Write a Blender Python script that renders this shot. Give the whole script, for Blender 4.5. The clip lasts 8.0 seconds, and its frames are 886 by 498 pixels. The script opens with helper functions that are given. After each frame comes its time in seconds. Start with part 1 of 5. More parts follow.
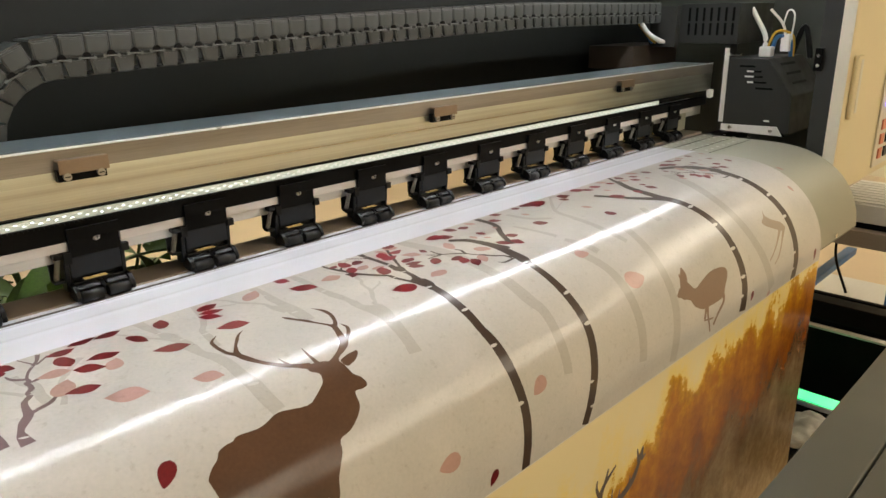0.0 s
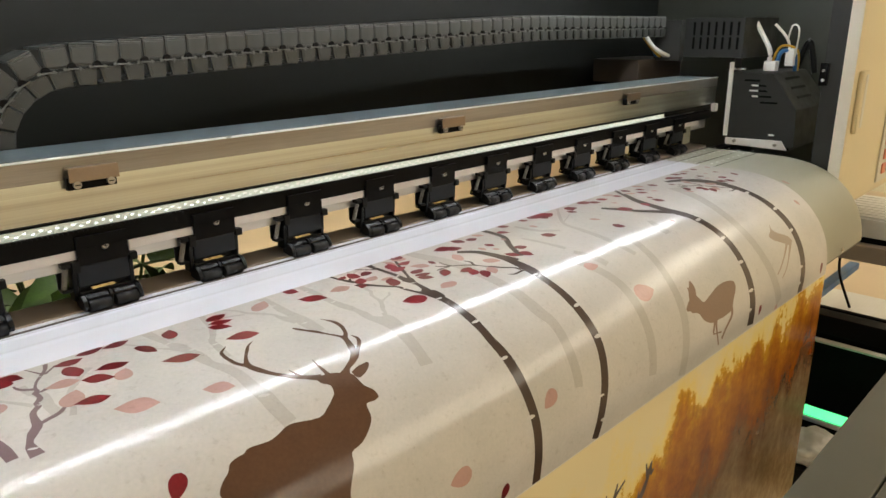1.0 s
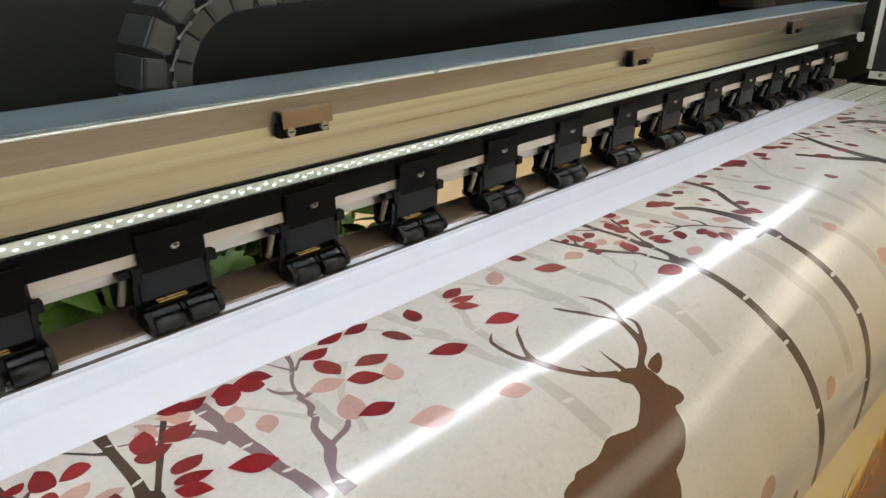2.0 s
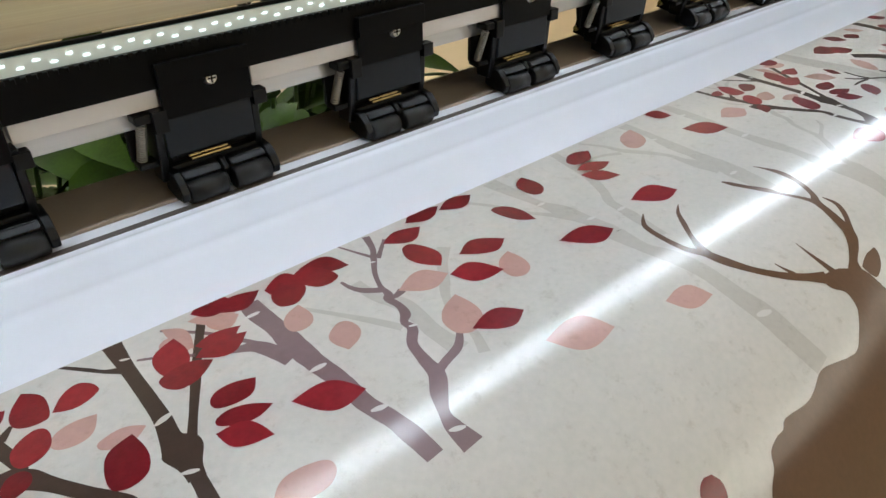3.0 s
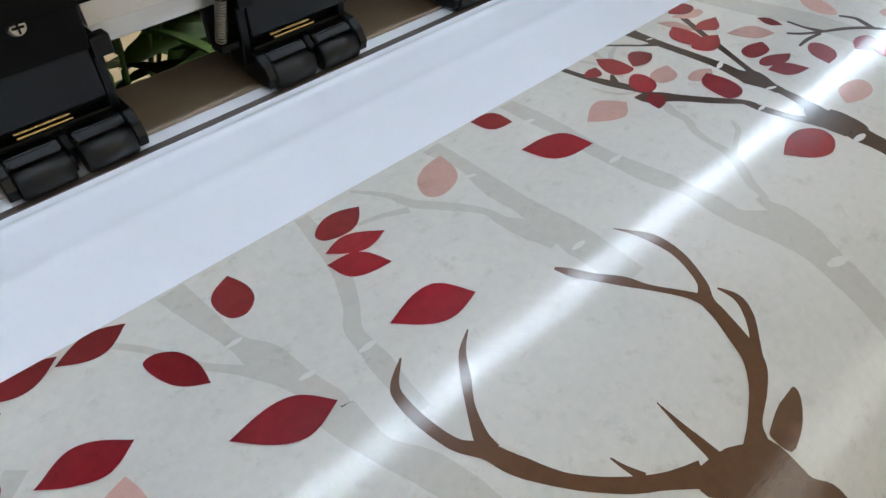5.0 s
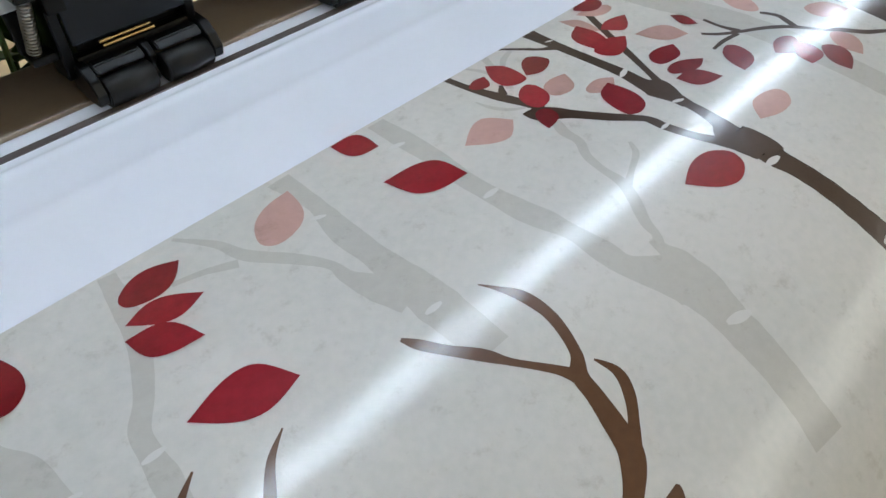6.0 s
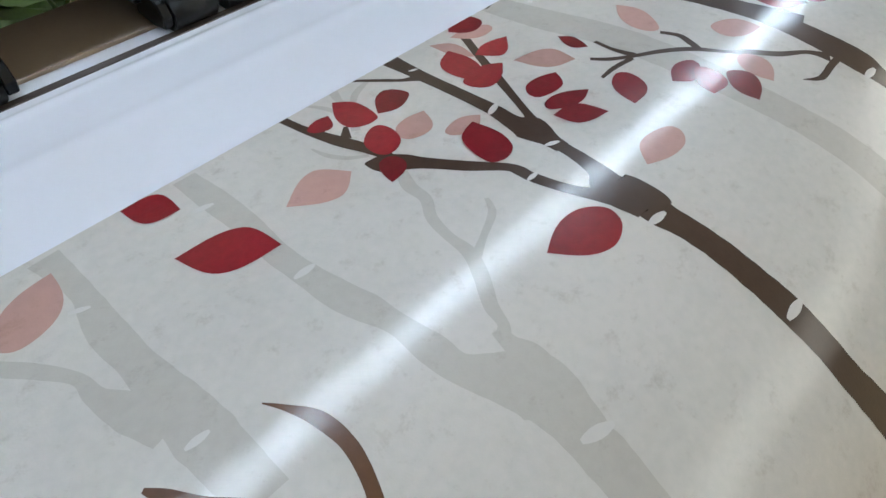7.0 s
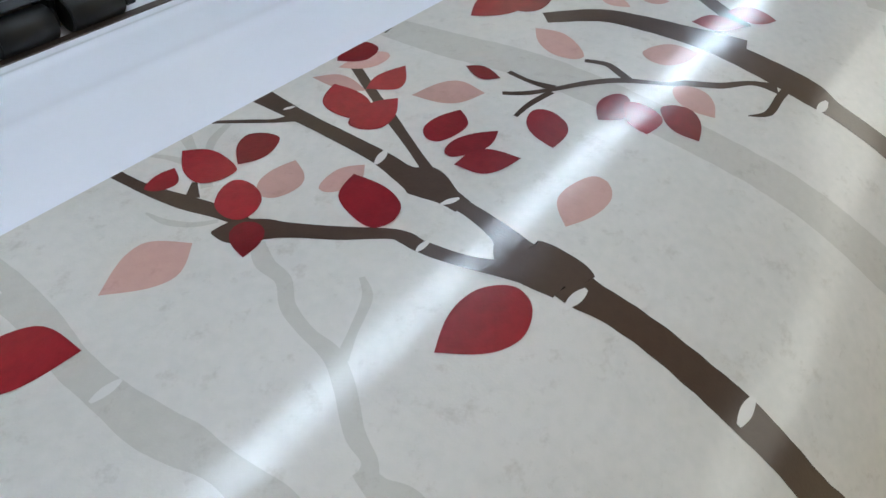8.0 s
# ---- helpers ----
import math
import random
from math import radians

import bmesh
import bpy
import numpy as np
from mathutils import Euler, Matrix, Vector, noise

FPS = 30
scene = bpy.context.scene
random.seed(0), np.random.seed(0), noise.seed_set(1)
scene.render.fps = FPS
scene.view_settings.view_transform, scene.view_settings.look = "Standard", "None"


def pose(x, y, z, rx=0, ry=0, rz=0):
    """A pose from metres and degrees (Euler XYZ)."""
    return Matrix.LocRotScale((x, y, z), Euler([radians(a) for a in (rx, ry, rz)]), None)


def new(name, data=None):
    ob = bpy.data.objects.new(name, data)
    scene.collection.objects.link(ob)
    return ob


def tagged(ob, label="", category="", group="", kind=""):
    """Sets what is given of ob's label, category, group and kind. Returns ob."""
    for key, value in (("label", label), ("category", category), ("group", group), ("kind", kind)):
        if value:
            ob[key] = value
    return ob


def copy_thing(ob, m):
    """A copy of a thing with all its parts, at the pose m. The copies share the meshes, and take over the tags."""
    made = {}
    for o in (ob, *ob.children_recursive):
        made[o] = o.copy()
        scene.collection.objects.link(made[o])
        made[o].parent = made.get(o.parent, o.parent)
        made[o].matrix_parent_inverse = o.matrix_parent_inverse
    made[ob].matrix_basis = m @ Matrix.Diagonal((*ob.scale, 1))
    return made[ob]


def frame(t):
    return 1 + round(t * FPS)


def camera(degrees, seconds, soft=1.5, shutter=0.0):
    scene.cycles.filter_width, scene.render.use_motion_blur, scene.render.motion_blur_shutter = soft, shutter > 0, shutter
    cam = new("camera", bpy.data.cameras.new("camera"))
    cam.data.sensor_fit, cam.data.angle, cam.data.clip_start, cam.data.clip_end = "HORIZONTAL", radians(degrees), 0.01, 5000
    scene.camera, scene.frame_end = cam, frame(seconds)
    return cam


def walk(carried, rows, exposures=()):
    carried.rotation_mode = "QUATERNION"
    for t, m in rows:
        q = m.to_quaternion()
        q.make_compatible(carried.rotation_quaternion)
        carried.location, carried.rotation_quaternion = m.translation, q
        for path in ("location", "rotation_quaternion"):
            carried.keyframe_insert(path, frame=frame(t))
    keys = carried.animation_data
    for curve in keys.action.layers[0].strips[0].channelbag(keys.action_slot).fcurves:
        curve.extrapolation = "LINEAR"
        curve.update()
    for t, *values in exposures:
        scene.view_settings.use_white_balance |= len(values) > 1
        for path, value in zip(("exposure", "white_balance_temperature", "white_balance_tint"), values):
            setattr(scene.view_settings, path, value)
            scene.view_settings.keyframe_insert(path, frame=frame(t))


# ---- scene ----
cam = camera(63.85, 8.0)
PATH = [
    (0.0, -0.3179, -0.9661, 1.2699, 71.82, 1.03, -45.55),
    (0.5, -0.3187, -0.9709, 1.2780, 72.85, 0.86, -46.29),
    (1.0, -0.3257, -0.9501, 1.2672, 72.79, 0.61, -45.55),
    (1.5, -0.3552, -0.8156, 1.2717, 70.98, 0.68, -44.40),
    (1.8, -0.3830, -0.6980, 1.2590, 69.55, 0.70, -44.20),
    (2.0, -0.4188, -0.6256, 1.2558, 67.17, 0.26, -44.89),
    (2.2, -0.4311, -0.5747, 1.2355, 64.99, 0.07, -44.67),
    (3.3, -0.2853, -0.4497, 1.1575, 54.16, 0.79, -39.93),
    (3.5, -0.2421, -0.4429, 1.1544, 52.77, 0.90, -39.64),
    (4.0, -0.1736, -0.4151, 1.1440, 50.26, 1.08, -39.61),
    (4.5, -0.1129, -0.3959, 1.1379, 49.27, 2.12, -41.32),
    (5.0, -0.0705, -0.3849, 1.1399, 48.09, 2.40, -43.43),
    (5.2, -0.0513, -0.3820, 1.1395, 47.45, 2.30, -43.97),
    (6.5, 0.0578, -0.3742, 1.1148, 45.71, 1.05, -47.33),
    (7.0, 0.1088, -0.3743, 1.1054, 45.79, 0.95, -48.43),
    (7.5, 0.1494, -0.3671, 1.0922, 46.11, 0.41, -49.96),
    (8.0, 0.1757, -0.3553, 1.0805, 46.75, -0.71, -51.70),
]
LIGHTNESS = [(0.0, 0.16, 6330, 8), (2.0, 0.10, 6000, 6), (3.5, -0.16, 5580, 4), (5.0, -0.22, 5430, 4), (8.0, -0.31, 5350, 4)]
walk(cam, [(t, pose(x, y, z, rx, ry, rz)) for t, x, y, z, rx, ry, rz in PATH], LIGHTNESS)

# ---- light: ceiling tubes added behind, the strip under the beam, daylight-grey surroundings ----
world = bpy.data.worlds.new("world")
scene.world = world
world.use_nodes = True
world.node_tree.nodes["Background"].inputs[0].default_value = (0.9, 0.95, 1.0, 1)
world.node_tree.nodes["Background"].inputs[1].default_value = 0.05

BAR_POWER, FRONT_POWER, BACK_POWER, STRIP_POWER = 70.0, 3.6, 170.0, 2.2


# ---- materials ----
def nodes_of(m):
    m.use_nodes = True
    t = m.node_tree
    return t.nodes, t.links, t.nodes["Principled BSDF"]


def surface(name, colour, rough=0.5, metal=0.0, vary=0.12, scale=18.0, fine=400.0, bump=0.15, second=None, spec=0.5, stretch=None, coat=0.0):
    """A surface with two scales of variation in colour and gloss, and fine relief."""
    m = bpy.data.materials.new(name)
    n, l, b = nodes_of(m)
    co = n.new("ShaderNodeTexCoord")
    src = co.outputs["Object"]
    if stretch:
        mp = n.new("ShaderNodeMapping")
        mp.inputs["Scale"].default_value = stretch
        l.new(src, mp.inputs[0])
        src = mp.outputs[0]
    big, small = n.new("ShaderNodeTexNoise"), n.new("ShaderNodeTexNoise")
    big.inputs["Scale"].default_value, big.inputs["Detail"].default_value = scale, 5
    small.inputs["Scale"].default_value, small.inputs["Detail"].default_value = fine, 3
    l.new(src, big.inputs["Vector"])
    l.new(src, small.inputs["Vector"])
    add = n.new("ShaderNodeMath")
    add.operation = "MULTIPLY_ADD"
    add.inputs[1].default_value = 0.35
    l.new(small.outputs["Fac"], add.inputs[0])
    l.new(big.outputs["Fac"], add.inputs[2])
    ramp = n.new("ShaderNodeValToRGB")
    c2 = second or tuple(c * (1 - vary) for c in colour)
    c1 = tuple(min(1, c * (1 + vary * 0.6)) for c in colour)
    ramp.color_ramp.elements[0].position, ramp.color_ramp.elements[1].position = 0.42, 0.92
    ramp.color_ramp.elements[0].color, ramp.color_ramp.elements[1].color = (*c2, 1), (*c1, 1)
    l.new(add.outputs[0], ramp.inputs[0])
    l.new(ramp.outputs[0], b.inputs["Base Color"])
    rr = n.new("ShaderNodeMapRange")
    rr.inputs["From Min"].default_value, rr.inputs["From Max"].default_value = 0.3, 0.7
    rr.inputs["To Min"].default_value, rr.inputs["To Max"].default_value = rough * 0.85, min(1, rough * 1.2)
    l.new(big.outputs["Fac"], rr.inputs["Value"])
    l.new(rr.outputs[0], b.inputs["Roughness"])
    b.inputs["Metallic"].default_value = metal
    b.inputs["Specular IOR Level"].default_value = spec
    b.inputs["Coat Weight"].default_value = coat
    if bump:
        bp = n.new("ShaderNodeBump")
        bp.inputs["Strength"].default_value, bp.inputs["Distance"].default_value = bump, 0.0004
        l.new(small.outputs["Fac"], bp.inputs["Height"])
        l.new(bp.outputs[0], b.inputs["Normal"])
    return m


def glow(name, colour, power):
    m = bpy.data.materials.new(name)
    n, l, b = nodes_of(m)
    b.inputs["Base Color"].default_value = (0.8, 0.8, 0.8, 1)
    b.inputs["Emission Color"].default_value = (*colour, 1)
    b.inputs["Emission Strength"].default_value = power
    return m


def ink(name, colour, vary=0.1, rough=0.30, mottled=0.0, relief=0.115, second=None, each=0.0):
    """Printed ink on the satin sheet: mottled tone, the sheet's fine pebbled relief in its gloss."""
    m = bpy.data.materials.new(name)
    n, l, b = nodes_of(m)
    co = n.new("ShaderNodeTexCoord")
    cloud, grain, pebble = (n.new("ShaderNodeTexNoise") for _ in range(3))
    for node, size, detail in ((cloud, 9, 6), (grain, 240, 5), (pebble, 950, 2)):
        node.inputs["Scale"].default_value, node.inputs["Detail"].default_value = size, detail
        l.new(co.outputs["Object"], node.inputs["Vector"])
    mixf = n.new("ShaderNodeMath")
    mixf.operation = "MULTIPLY_ADD"
    mixf.inputs[1].default_value = 0.55
    l.new(grain.outputs["Fac"], mixf.inputs[0])
    l.new(cloud.outputs["Fac"], mixf.inputs[2])
    ramp = n.new("ShaderNodeValToRGB")
    ramp.color_ramp.elements[0].position, ramp.color_ramp.elements[1].position = 0.55, 0.95
    low = second or tuple(c * (1 - vary) for c in colour)
    ramp.color_ramp.elements[0].color, ramp.color_ramp.elements[1].color = (*low, 1), (*colour, 1)
    l.new(mixf.outputs[0], ramp.inputs[0])
    tone = ramp.outputs[0]
    if mottled:
        spot = n.new("ShaderNodeTexNoise")
        spot.inputs["Scale"].default_value, spot.inputs["Detail"].default_value = 95, 8
        spot.inputs["Roughness"].default_value = 0.75
        l.new(co.outputs["Object"], spot.inputs["Vector"])
        sr = n.new("ShaderNodeValToRGB")
        sr.color_ramp.elements[0].position, sr.color_ramp.elements[1].position = 0.30, 0.44
        sr.color_ramp.elements[0].color, sr.color_ramp.elements[1].color = (0.78, 0.76, 0.74, 1), (1, 1, 1, 1)
        l.new(spot.outputs["Fac"], sr.inputs[0])
        mul = n.new("ShaderNodeMix")
        mul.data_type, mul.blend_type = "RGBA", "MULTIPLY"
        mul.inputs["Factor"].default_value = mottled
        l.new(tone, mul.inputs["A"])
        l.new(sr.outputs[0], mul.inputs["B"])
        tone = mul.outputs["Result"]
    if each:
        info = n.new("ShaderNodeObjectInfo")
        span = n.new("ShaderNodeMapRange")
        span.inputs["To Min"].default_value, span.inputs["To Max"].default_value = 1 - each, 1 + each
        l.new(info.outputs["Random"], span.inputs["Value"])
        own = n.new("ShaderNodeVectorMath")
        own.operation = "SCALE"
        l.new(tone, own.inputs[0])
        l.new(span.outputs[0], own.inputs["Scale"])
        tone = own.outputs[0]
    l.new(tone, b.inputs["Base Color"])
    b.inputs["Roughness"].default_value = rough
    b.inputs["Specular IOR Level"].default_value = 0.20
    b.inputs["Coat Weight"].default_value, b.inputs["Coat Roughness"].default_value, b.inputs["Coat IOR"].default_value = 0.80, 0.048, 1.42
    bp = n.new("ShaderNodeBump")
    bp.inputs["Strength"].default_value, bp.inputs["Distance"].default_value = relief, 0.0005
    l.new(pebble.outputs["Fac"], bp.inputs["Height"])
    l.new(bp.outputs[0], b.inputs["Normal"])
    l.new(bp.outputs[0], b.inputs["Coat Normal"])
    return m


def sunset_ink():
    """The second picture on the sheet: pale yellow sky, a wood in orange foliage, a misty brown meadow. UV: metres along and down."""
    m = bpy.data.materials.new("sunset_ink")
    n, l, b = nodes_of(m)
    uv = n.new("ShaderNodeUVMap")
    sep = n.new("ShaderNodeSeparateXYZ")
    l.new(uv.outputs[0], sep.inputs[0])

    def math_node(op, a, c=None, d=None):
        k = n.new("ShaderNodeMath")
        k.operation = op
        for i, v in enumerate((a, c, d)):
            if v is None:
                continue
            if isinstance(v, (int, float)):
                k.inputs[i].default_value = v
            else:
                l.new(v, k.inputs[i])
        return k.outputs[0]

    def noise_node(size, detail, rough=0.55, squash=(1, 1, 1)):
        mp = n.new("ShaderNodeMapping")
        mp.inputs["Scale"].default_value = squash
        l.new(uv.outputs[0], mp.inputs[0])
        k = n.new("ShaderNodeTexNoise")
        k.inputs["Scale"].default_value, k.inputs["Detail"].default_value, k.inputs["Roughness"].default_value = size, detail, rough
        l.new(mp.outputs[0], k.inputs["Vector"])
        return k.outputs["Fac"]

    # crowns rise in uneven lobes along the wood's upper edge, with feathered twigs
    lobes = noise_node(11.0, 3, 0.5, (1, 0.45, 1))
    twigs = noise_node(60, 7, 0.75, (1, 1, 1))
    edge = math_node("MULTIPLY_ADD", lobes, -0.34, 0.890)
    edge = math_node("MULTIPLY_ADD", twigs, 0.15, math_node("SUBTRACT", edge, 0.075))
    edge = math_node("MULTIPLY_ADD", sep.outputs["X"], -0.14, math_node("ADD", edge, 0.09))
    depth = math_node("SUBTRACT", sep.outputs["Y"], edge)
    ramp = n.new("ShaderNodeValToRGB")
    cr = ramp.color_ramp
    stops = ((0.0, (0.90, 0.78, 0.47)), (0.150, (0.95, 0.76, 0.27)), (0.165, (0.74, 0.40, 0.012)), (0.24, (0.56, 0.22, 0.008)), (0.42, (0.30, 0.085, 0.006)), (0.52, (0.19, 0.10, 0.04)), (0.66, (0.30, 0.22, 0.12)), (1.0, (0.48, 0.36, 0.2)))
    while len(cr.elements) < len(stops):
        cr.elements.new(0.5)
    for e, (p, c) in zip(cr.elements, stops):
        e.position, e.color = p, (*c, 1)
    l.new(math_node("MULTIPLY_ADD", depth, 1.65, 0.16), ramp.inputs[0])
    blot = n.new("ShaderNodeMix")
    blot.data_type, blot.blend_type = "RGBA", "MULTIPLY"
    blot.inputs["Factor"].default_value = 1.0
    tone = n.new("ShaderNodeValToRGB")
    tone.color_ramp.elements[0].position, tone.color_ramp.elements[1].position = 0.3, 0.65
    tone.color_ramp.elements[0].color, tone.color_ramp.elements[1].color = (0.62, 0.55, 0.5, 1), (1, 1, 1, 1)
    l.new(noise_node(38, 7, 0.7, (1, 0.7, 1)), tone.inputs[0])
    inside = n.new("ShaderNodeMapRange")
    inside.inputs["From Min"].default_value, inside.inputs["From Max"].default_value = -0.005, 0.02
    l.new(depth, inside.inputs["Value"])
    l.new(inside.outputs[0], blot.inputs["Factor"])
    l.new(ramp.outputs[0], blot.inputs["A"])
    l.new(tone.outputs[0], blot.inputs["B"])
    l.new(blot.outputs["Result"], b.inputs["Base Color"])
    b.inputs["Roughness"].default_value = 0.25
    return m


WHITE_SHEET = ink("white_sheet", (0.85, 0.87, 0.96), 0.02, 0.3, relief=0.03)
PALE_INK = ink("pale_ink", (0.655, 0.628, 0.598), 0.1, 0.30, 0.8, second=(0.565, 0.555, 0.53))
GREY_INK = ink("grey_tree_ink", (0.535, 0.515, 0.48), 0.12, 0.30, 0.7)
BROWN_INK = ink("brown_ink", (0.060, 0.036, 0.026), 0.2)
PURPLE_INK = ink("purple_grey_ink", (0.22, 0.15, 0.16), 0.15)
SHAPE_INK = ink("shape_brown_ink", (0.115, 0.055, 0.028), 0.25)
MID_INK = ink("mid_brown_ink", (0.27, 0.175, 0.125), 0.12)
FAINT_INK = ink("faint_brown_ink", (0.42, 0.34, 0.27), 0.1)
RED_INK = ink("red_ink", (0.225, 0.011, 0.018), 0.35, mottled=0.3, each=0.28)
PINK_INK = ink("pink_ink", (0.53, 0.33, 0.29), 0.12, mottled=0.8, each=0.1)
MARK_INK = ink("bark_mark_ink", (0.66, 0.64, 0.62), 0.06)
SUNSET = sunset_ink()

BLACK_METAL = surface("black_coated_metal", (0.0028, 0.0028, 0.0031), 0.40, 0.0, 0.25, 12, 500, 0.2, spec=0.09)
BLACK_PLASTIC = surface("black_plastic", (0.0016, 0.0016, 0.0019), 0.33, 0.0, 0.25, 30, 700, 0.12, spec=0.2)
SLATE_METAL = surface("slate_coated_metal", (0.0105, 0.0130, 0.0180), 0.36, 0.0, 0.15, 25, 600, 0.15, spec=0.2)
CARRIAGE_METAL = surface("charcoal_coated_metal", (0.026, 0.0265, 0.0245), 0.45, 0.0, 0.12, 25, 600, 0.15, spec=0.3)
BIN_PLASTIC = surface("matt_black_bin", (0.004, 0.004, 0.004), 0.75, 0.0, 0.2, 12, 300, 0.1, spec=0.1)
TIE_PLASTIC = surface("pale_chain_tie", (0.095, 0.10, 0.095), 0.4, 0.0, 0.2, 40, 600, 0.1)
CHAIN_PLASTIC = surface("chain_plastic", (0.034, 0.036, 0.034), 0.36, 0.0, 0.3, 40, 600, 0.15)
RUBBER = surface("rubber", (0.0045, 0.0042, 0.0042), 0.42, 0.0, 0.5, 60, 900, 0.35, spec=0.35, stretch=(0.12, 4, 4))
HOOD = surface("hood_paint", (0.0036, 0.0042, 0.0032), 0.5, 0.0, 0.3, 3, 300, 0.1, spec=0.22)
HOOD_GREY = surface("inner_panel_grey", (0.027, 0.028, 0.021), 0.35, 0.0, 0.15, 3, 300, 0.05)
# brushed grain; the tone streaks along x also paint uneven reflections
STEEL = surface("brushed_steel", (0.62, 0.66, 0.60), 0.31, 1.0, 0.30, 7, 90, 0.1, second=(0.47, 0.465, 0.42), stretch=(0.03, 11, 11))
STEEL_TOP = surface("galvanised_top", (0.16, 0.20, 0.22), 0.34, 0.4, 0.45, 16, 160, 0.1, stretch=(0.5, 1, 1))
BRIGHT_STEEL = surface("bright_steel", (0.75, 0.74, 0.72), 0.25, 1.0, 0.1, 30, 300, 0.05)
ALU = surface("aluminium", (0.62, 0.62, 0.62), 0.38, 0.9, 0.08, 30, 300, 0.08, stretch=(0.2, 4, 4))
WHITE_ALU = surface("white_anodised_strip", (0.72, 0.70, 0.70), 0.45, 0.0, 0.05, 20, 300, 0.05)
BRASS = surface("brass", (0.46, 0.35, 0.16), 0.28, 1.0, 0.15, 60, 300, 0.05)
TAUPE = surface("taupe_plate", (0.36, 0.30, 0.24), 0.42, 0.0, 0.12, 6, 400, 0.15)
GREEN_METAL = surface("grey_green_metal", (0.34, 0.34, 0.27), 0.36, 0.15, 0.10, 5, 500, 0.08)
BAR_METAL = surface("grey_green_bar", (0.072, 0.070, 0.050), 0.42, 0.1, 0.12, 6, 500, 0.1)
BEIGE = surface("beige_cover", (0.74, 0.645, 0.42), 0.5, 0.0, 0.06, 4, 500, 0.1)
BEIGE_EDGE = surface("pale_cover_edge", (0.70, 0.66, 0.55), 0.5, 0.0, 0.06, 6, 500, 0.1)
WALL = surface("wall_paint", (0.76, 0.71, 0.56), 0.8, 0.0, 0.06, 1.2, 150, 0.3)
FLOOR = surface("floor_tile", (0.55, 0.42, 0.27), 0.4, 0.0, 0.15, 2, 120, 0.1)
CEILING = surface("ceiling_paint", (0.8, 0.78, 0.74), 0.85, 0.0, 0.04, 2, 150, 0.2)
WHITE_PLASTIC = surface("white_plastic", (0.75, 0.75, 0.73), 0.4, 0.0, 0.06, 30, 400, 0.05)
BLUE_PAINT = surface("blue_paint", (0.025, 0.125, 0.34), 0.4, 0.0, 0.2, 12, 300, 0.1)
RED_PLASTIC = surface("red_plastic", (0.50, 0.03, 0.03), 0.4, 0.0, 0.15, 30, 400, 0.05)
YELLOW_PLASTIC = surface("yellow_plastic", (0.6, 0.35, 0.02), 0.4, 0.0, 0.15, 30, 400, 0.05)
AMBER = surface("amber_carton", (0.85, 0.42, 0.05), 0.5, 0.0, 0.3, 20, 200, 0.1)
LEAF_GREEN = surface("leaf_green", (0.046, 0.088, 0.006), 0.55, 0.0, 0.5, 14, 200, 0.25, spec=0.15)
STEM_GREEN = surface("stem_green", (0.10, 0.16, 0.04), 0.5, 0.0, 0.2, 30, 300, 0.1)
POT = surface("pot_glaze", (0.6, 0.55, 0.47), 0.3, 0.0, 0.1, 10, 300, 0.05)
SALMON = surface("salmon_key", (0.72, 0.26, 0.16), 0.45, 0.0, 0.1, 30, 400, 0.05)
# paler than the face: the top edge's highlight put into the colour
HIGHLIGHT_STEEL = surface("rounded_steel_edge", (0.78, 0.84, 0.88), 0.3, 0.5, 0.05, 8, 200, 0.0)
DARK_STEEL = surface("dark_spring_steel", (0.42, 0.41, 0.39), 0.35, 0.9, 0.15, 40, 400, 0.05)
# darker steel painting what the upper face reflects
DARK_REFLECTION = surface("dark_steel_band", (0.34, 0.32, 0.30), 0.4, 0.9, 0.3, 4, 90, 0.1, stretch=(0.25, 9, 9))
GRIT = surface("dark_grit_strip", (0.085, 0.068, 0.064), 0.6, 0.0, 0.2, 60, 900, 0.3)
SOIL = surface("soil", (0.05, 0.035, 0.022), 0.95, 0.0, 0.4, 60, 300, 0.6)
GREEN_GLOW = glow("green_lamp", (0.02, 1.0, 0.28), 1.2)
BLUE_GLOW = glow("blue_lamp", (0.15, 0.15, 1.0), 3.0)
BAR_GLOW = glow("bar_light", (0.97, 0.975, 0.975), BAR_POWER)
FRONT_GLOW = glow("front_panel_light", (1.0, 0.86, 0.66), FRONT_POWER)
BACK_GLOW = glow("back_tube_light", (1.0, 0.97, 0.84), BACK_POWER)
STRIP_GLOW = glow("strip_backing", (0.62, 1.0, 0.82), 0.10)
LED_GLOW = glow("led_light", (0.85, 1.0, 0.9), STRIP_POWER)


# ---- mesh helpers ----
def part(name, bm, material, parent=None, label=""):
    me = bpy.data.meshes.new(name)
    bm.to_mesh(me)
    bm.free()
    if material:
        me.materials.append(material)
    ob = new(name, me)
    if parent:
        ob.parent = parent
    if label:
        ob["label"] = label
    return ob


def thing(name, label, category, group="", kind="", at=(0, 0, 0)):
    ob = new(name)
    ob.location = at
    ob.empty_display_size = 0.05
    return tagged(ob, label, category, group, kind)


def box(bm, x0, x1, y0, y1, z0, z1, bevel=0.0, turn=None):
    r = bmesh.ops.create_cube(bm, size=1)
    vs = r["verts"]
    for v in vs:
        v.co = Vector(((x0 + x1) / 2 + v.co.x * (x1 - x0), (y0 + y1) / 2 + v.co.y * (y1 - y0), (z0 + z1) / 2 + v.co.z * (z1 - z0)))
    if turn is not None:
        bmesh.ops.transform(bm, matrix=turn, verts=vs)
    if bevel:
        es = list({e for v in vs for e in v.link_edges})
        bmesh.ops.bevel(bm, geom=es, offset=bevel, segments=2, affect="EDGES", profile=0.6)
    return bm


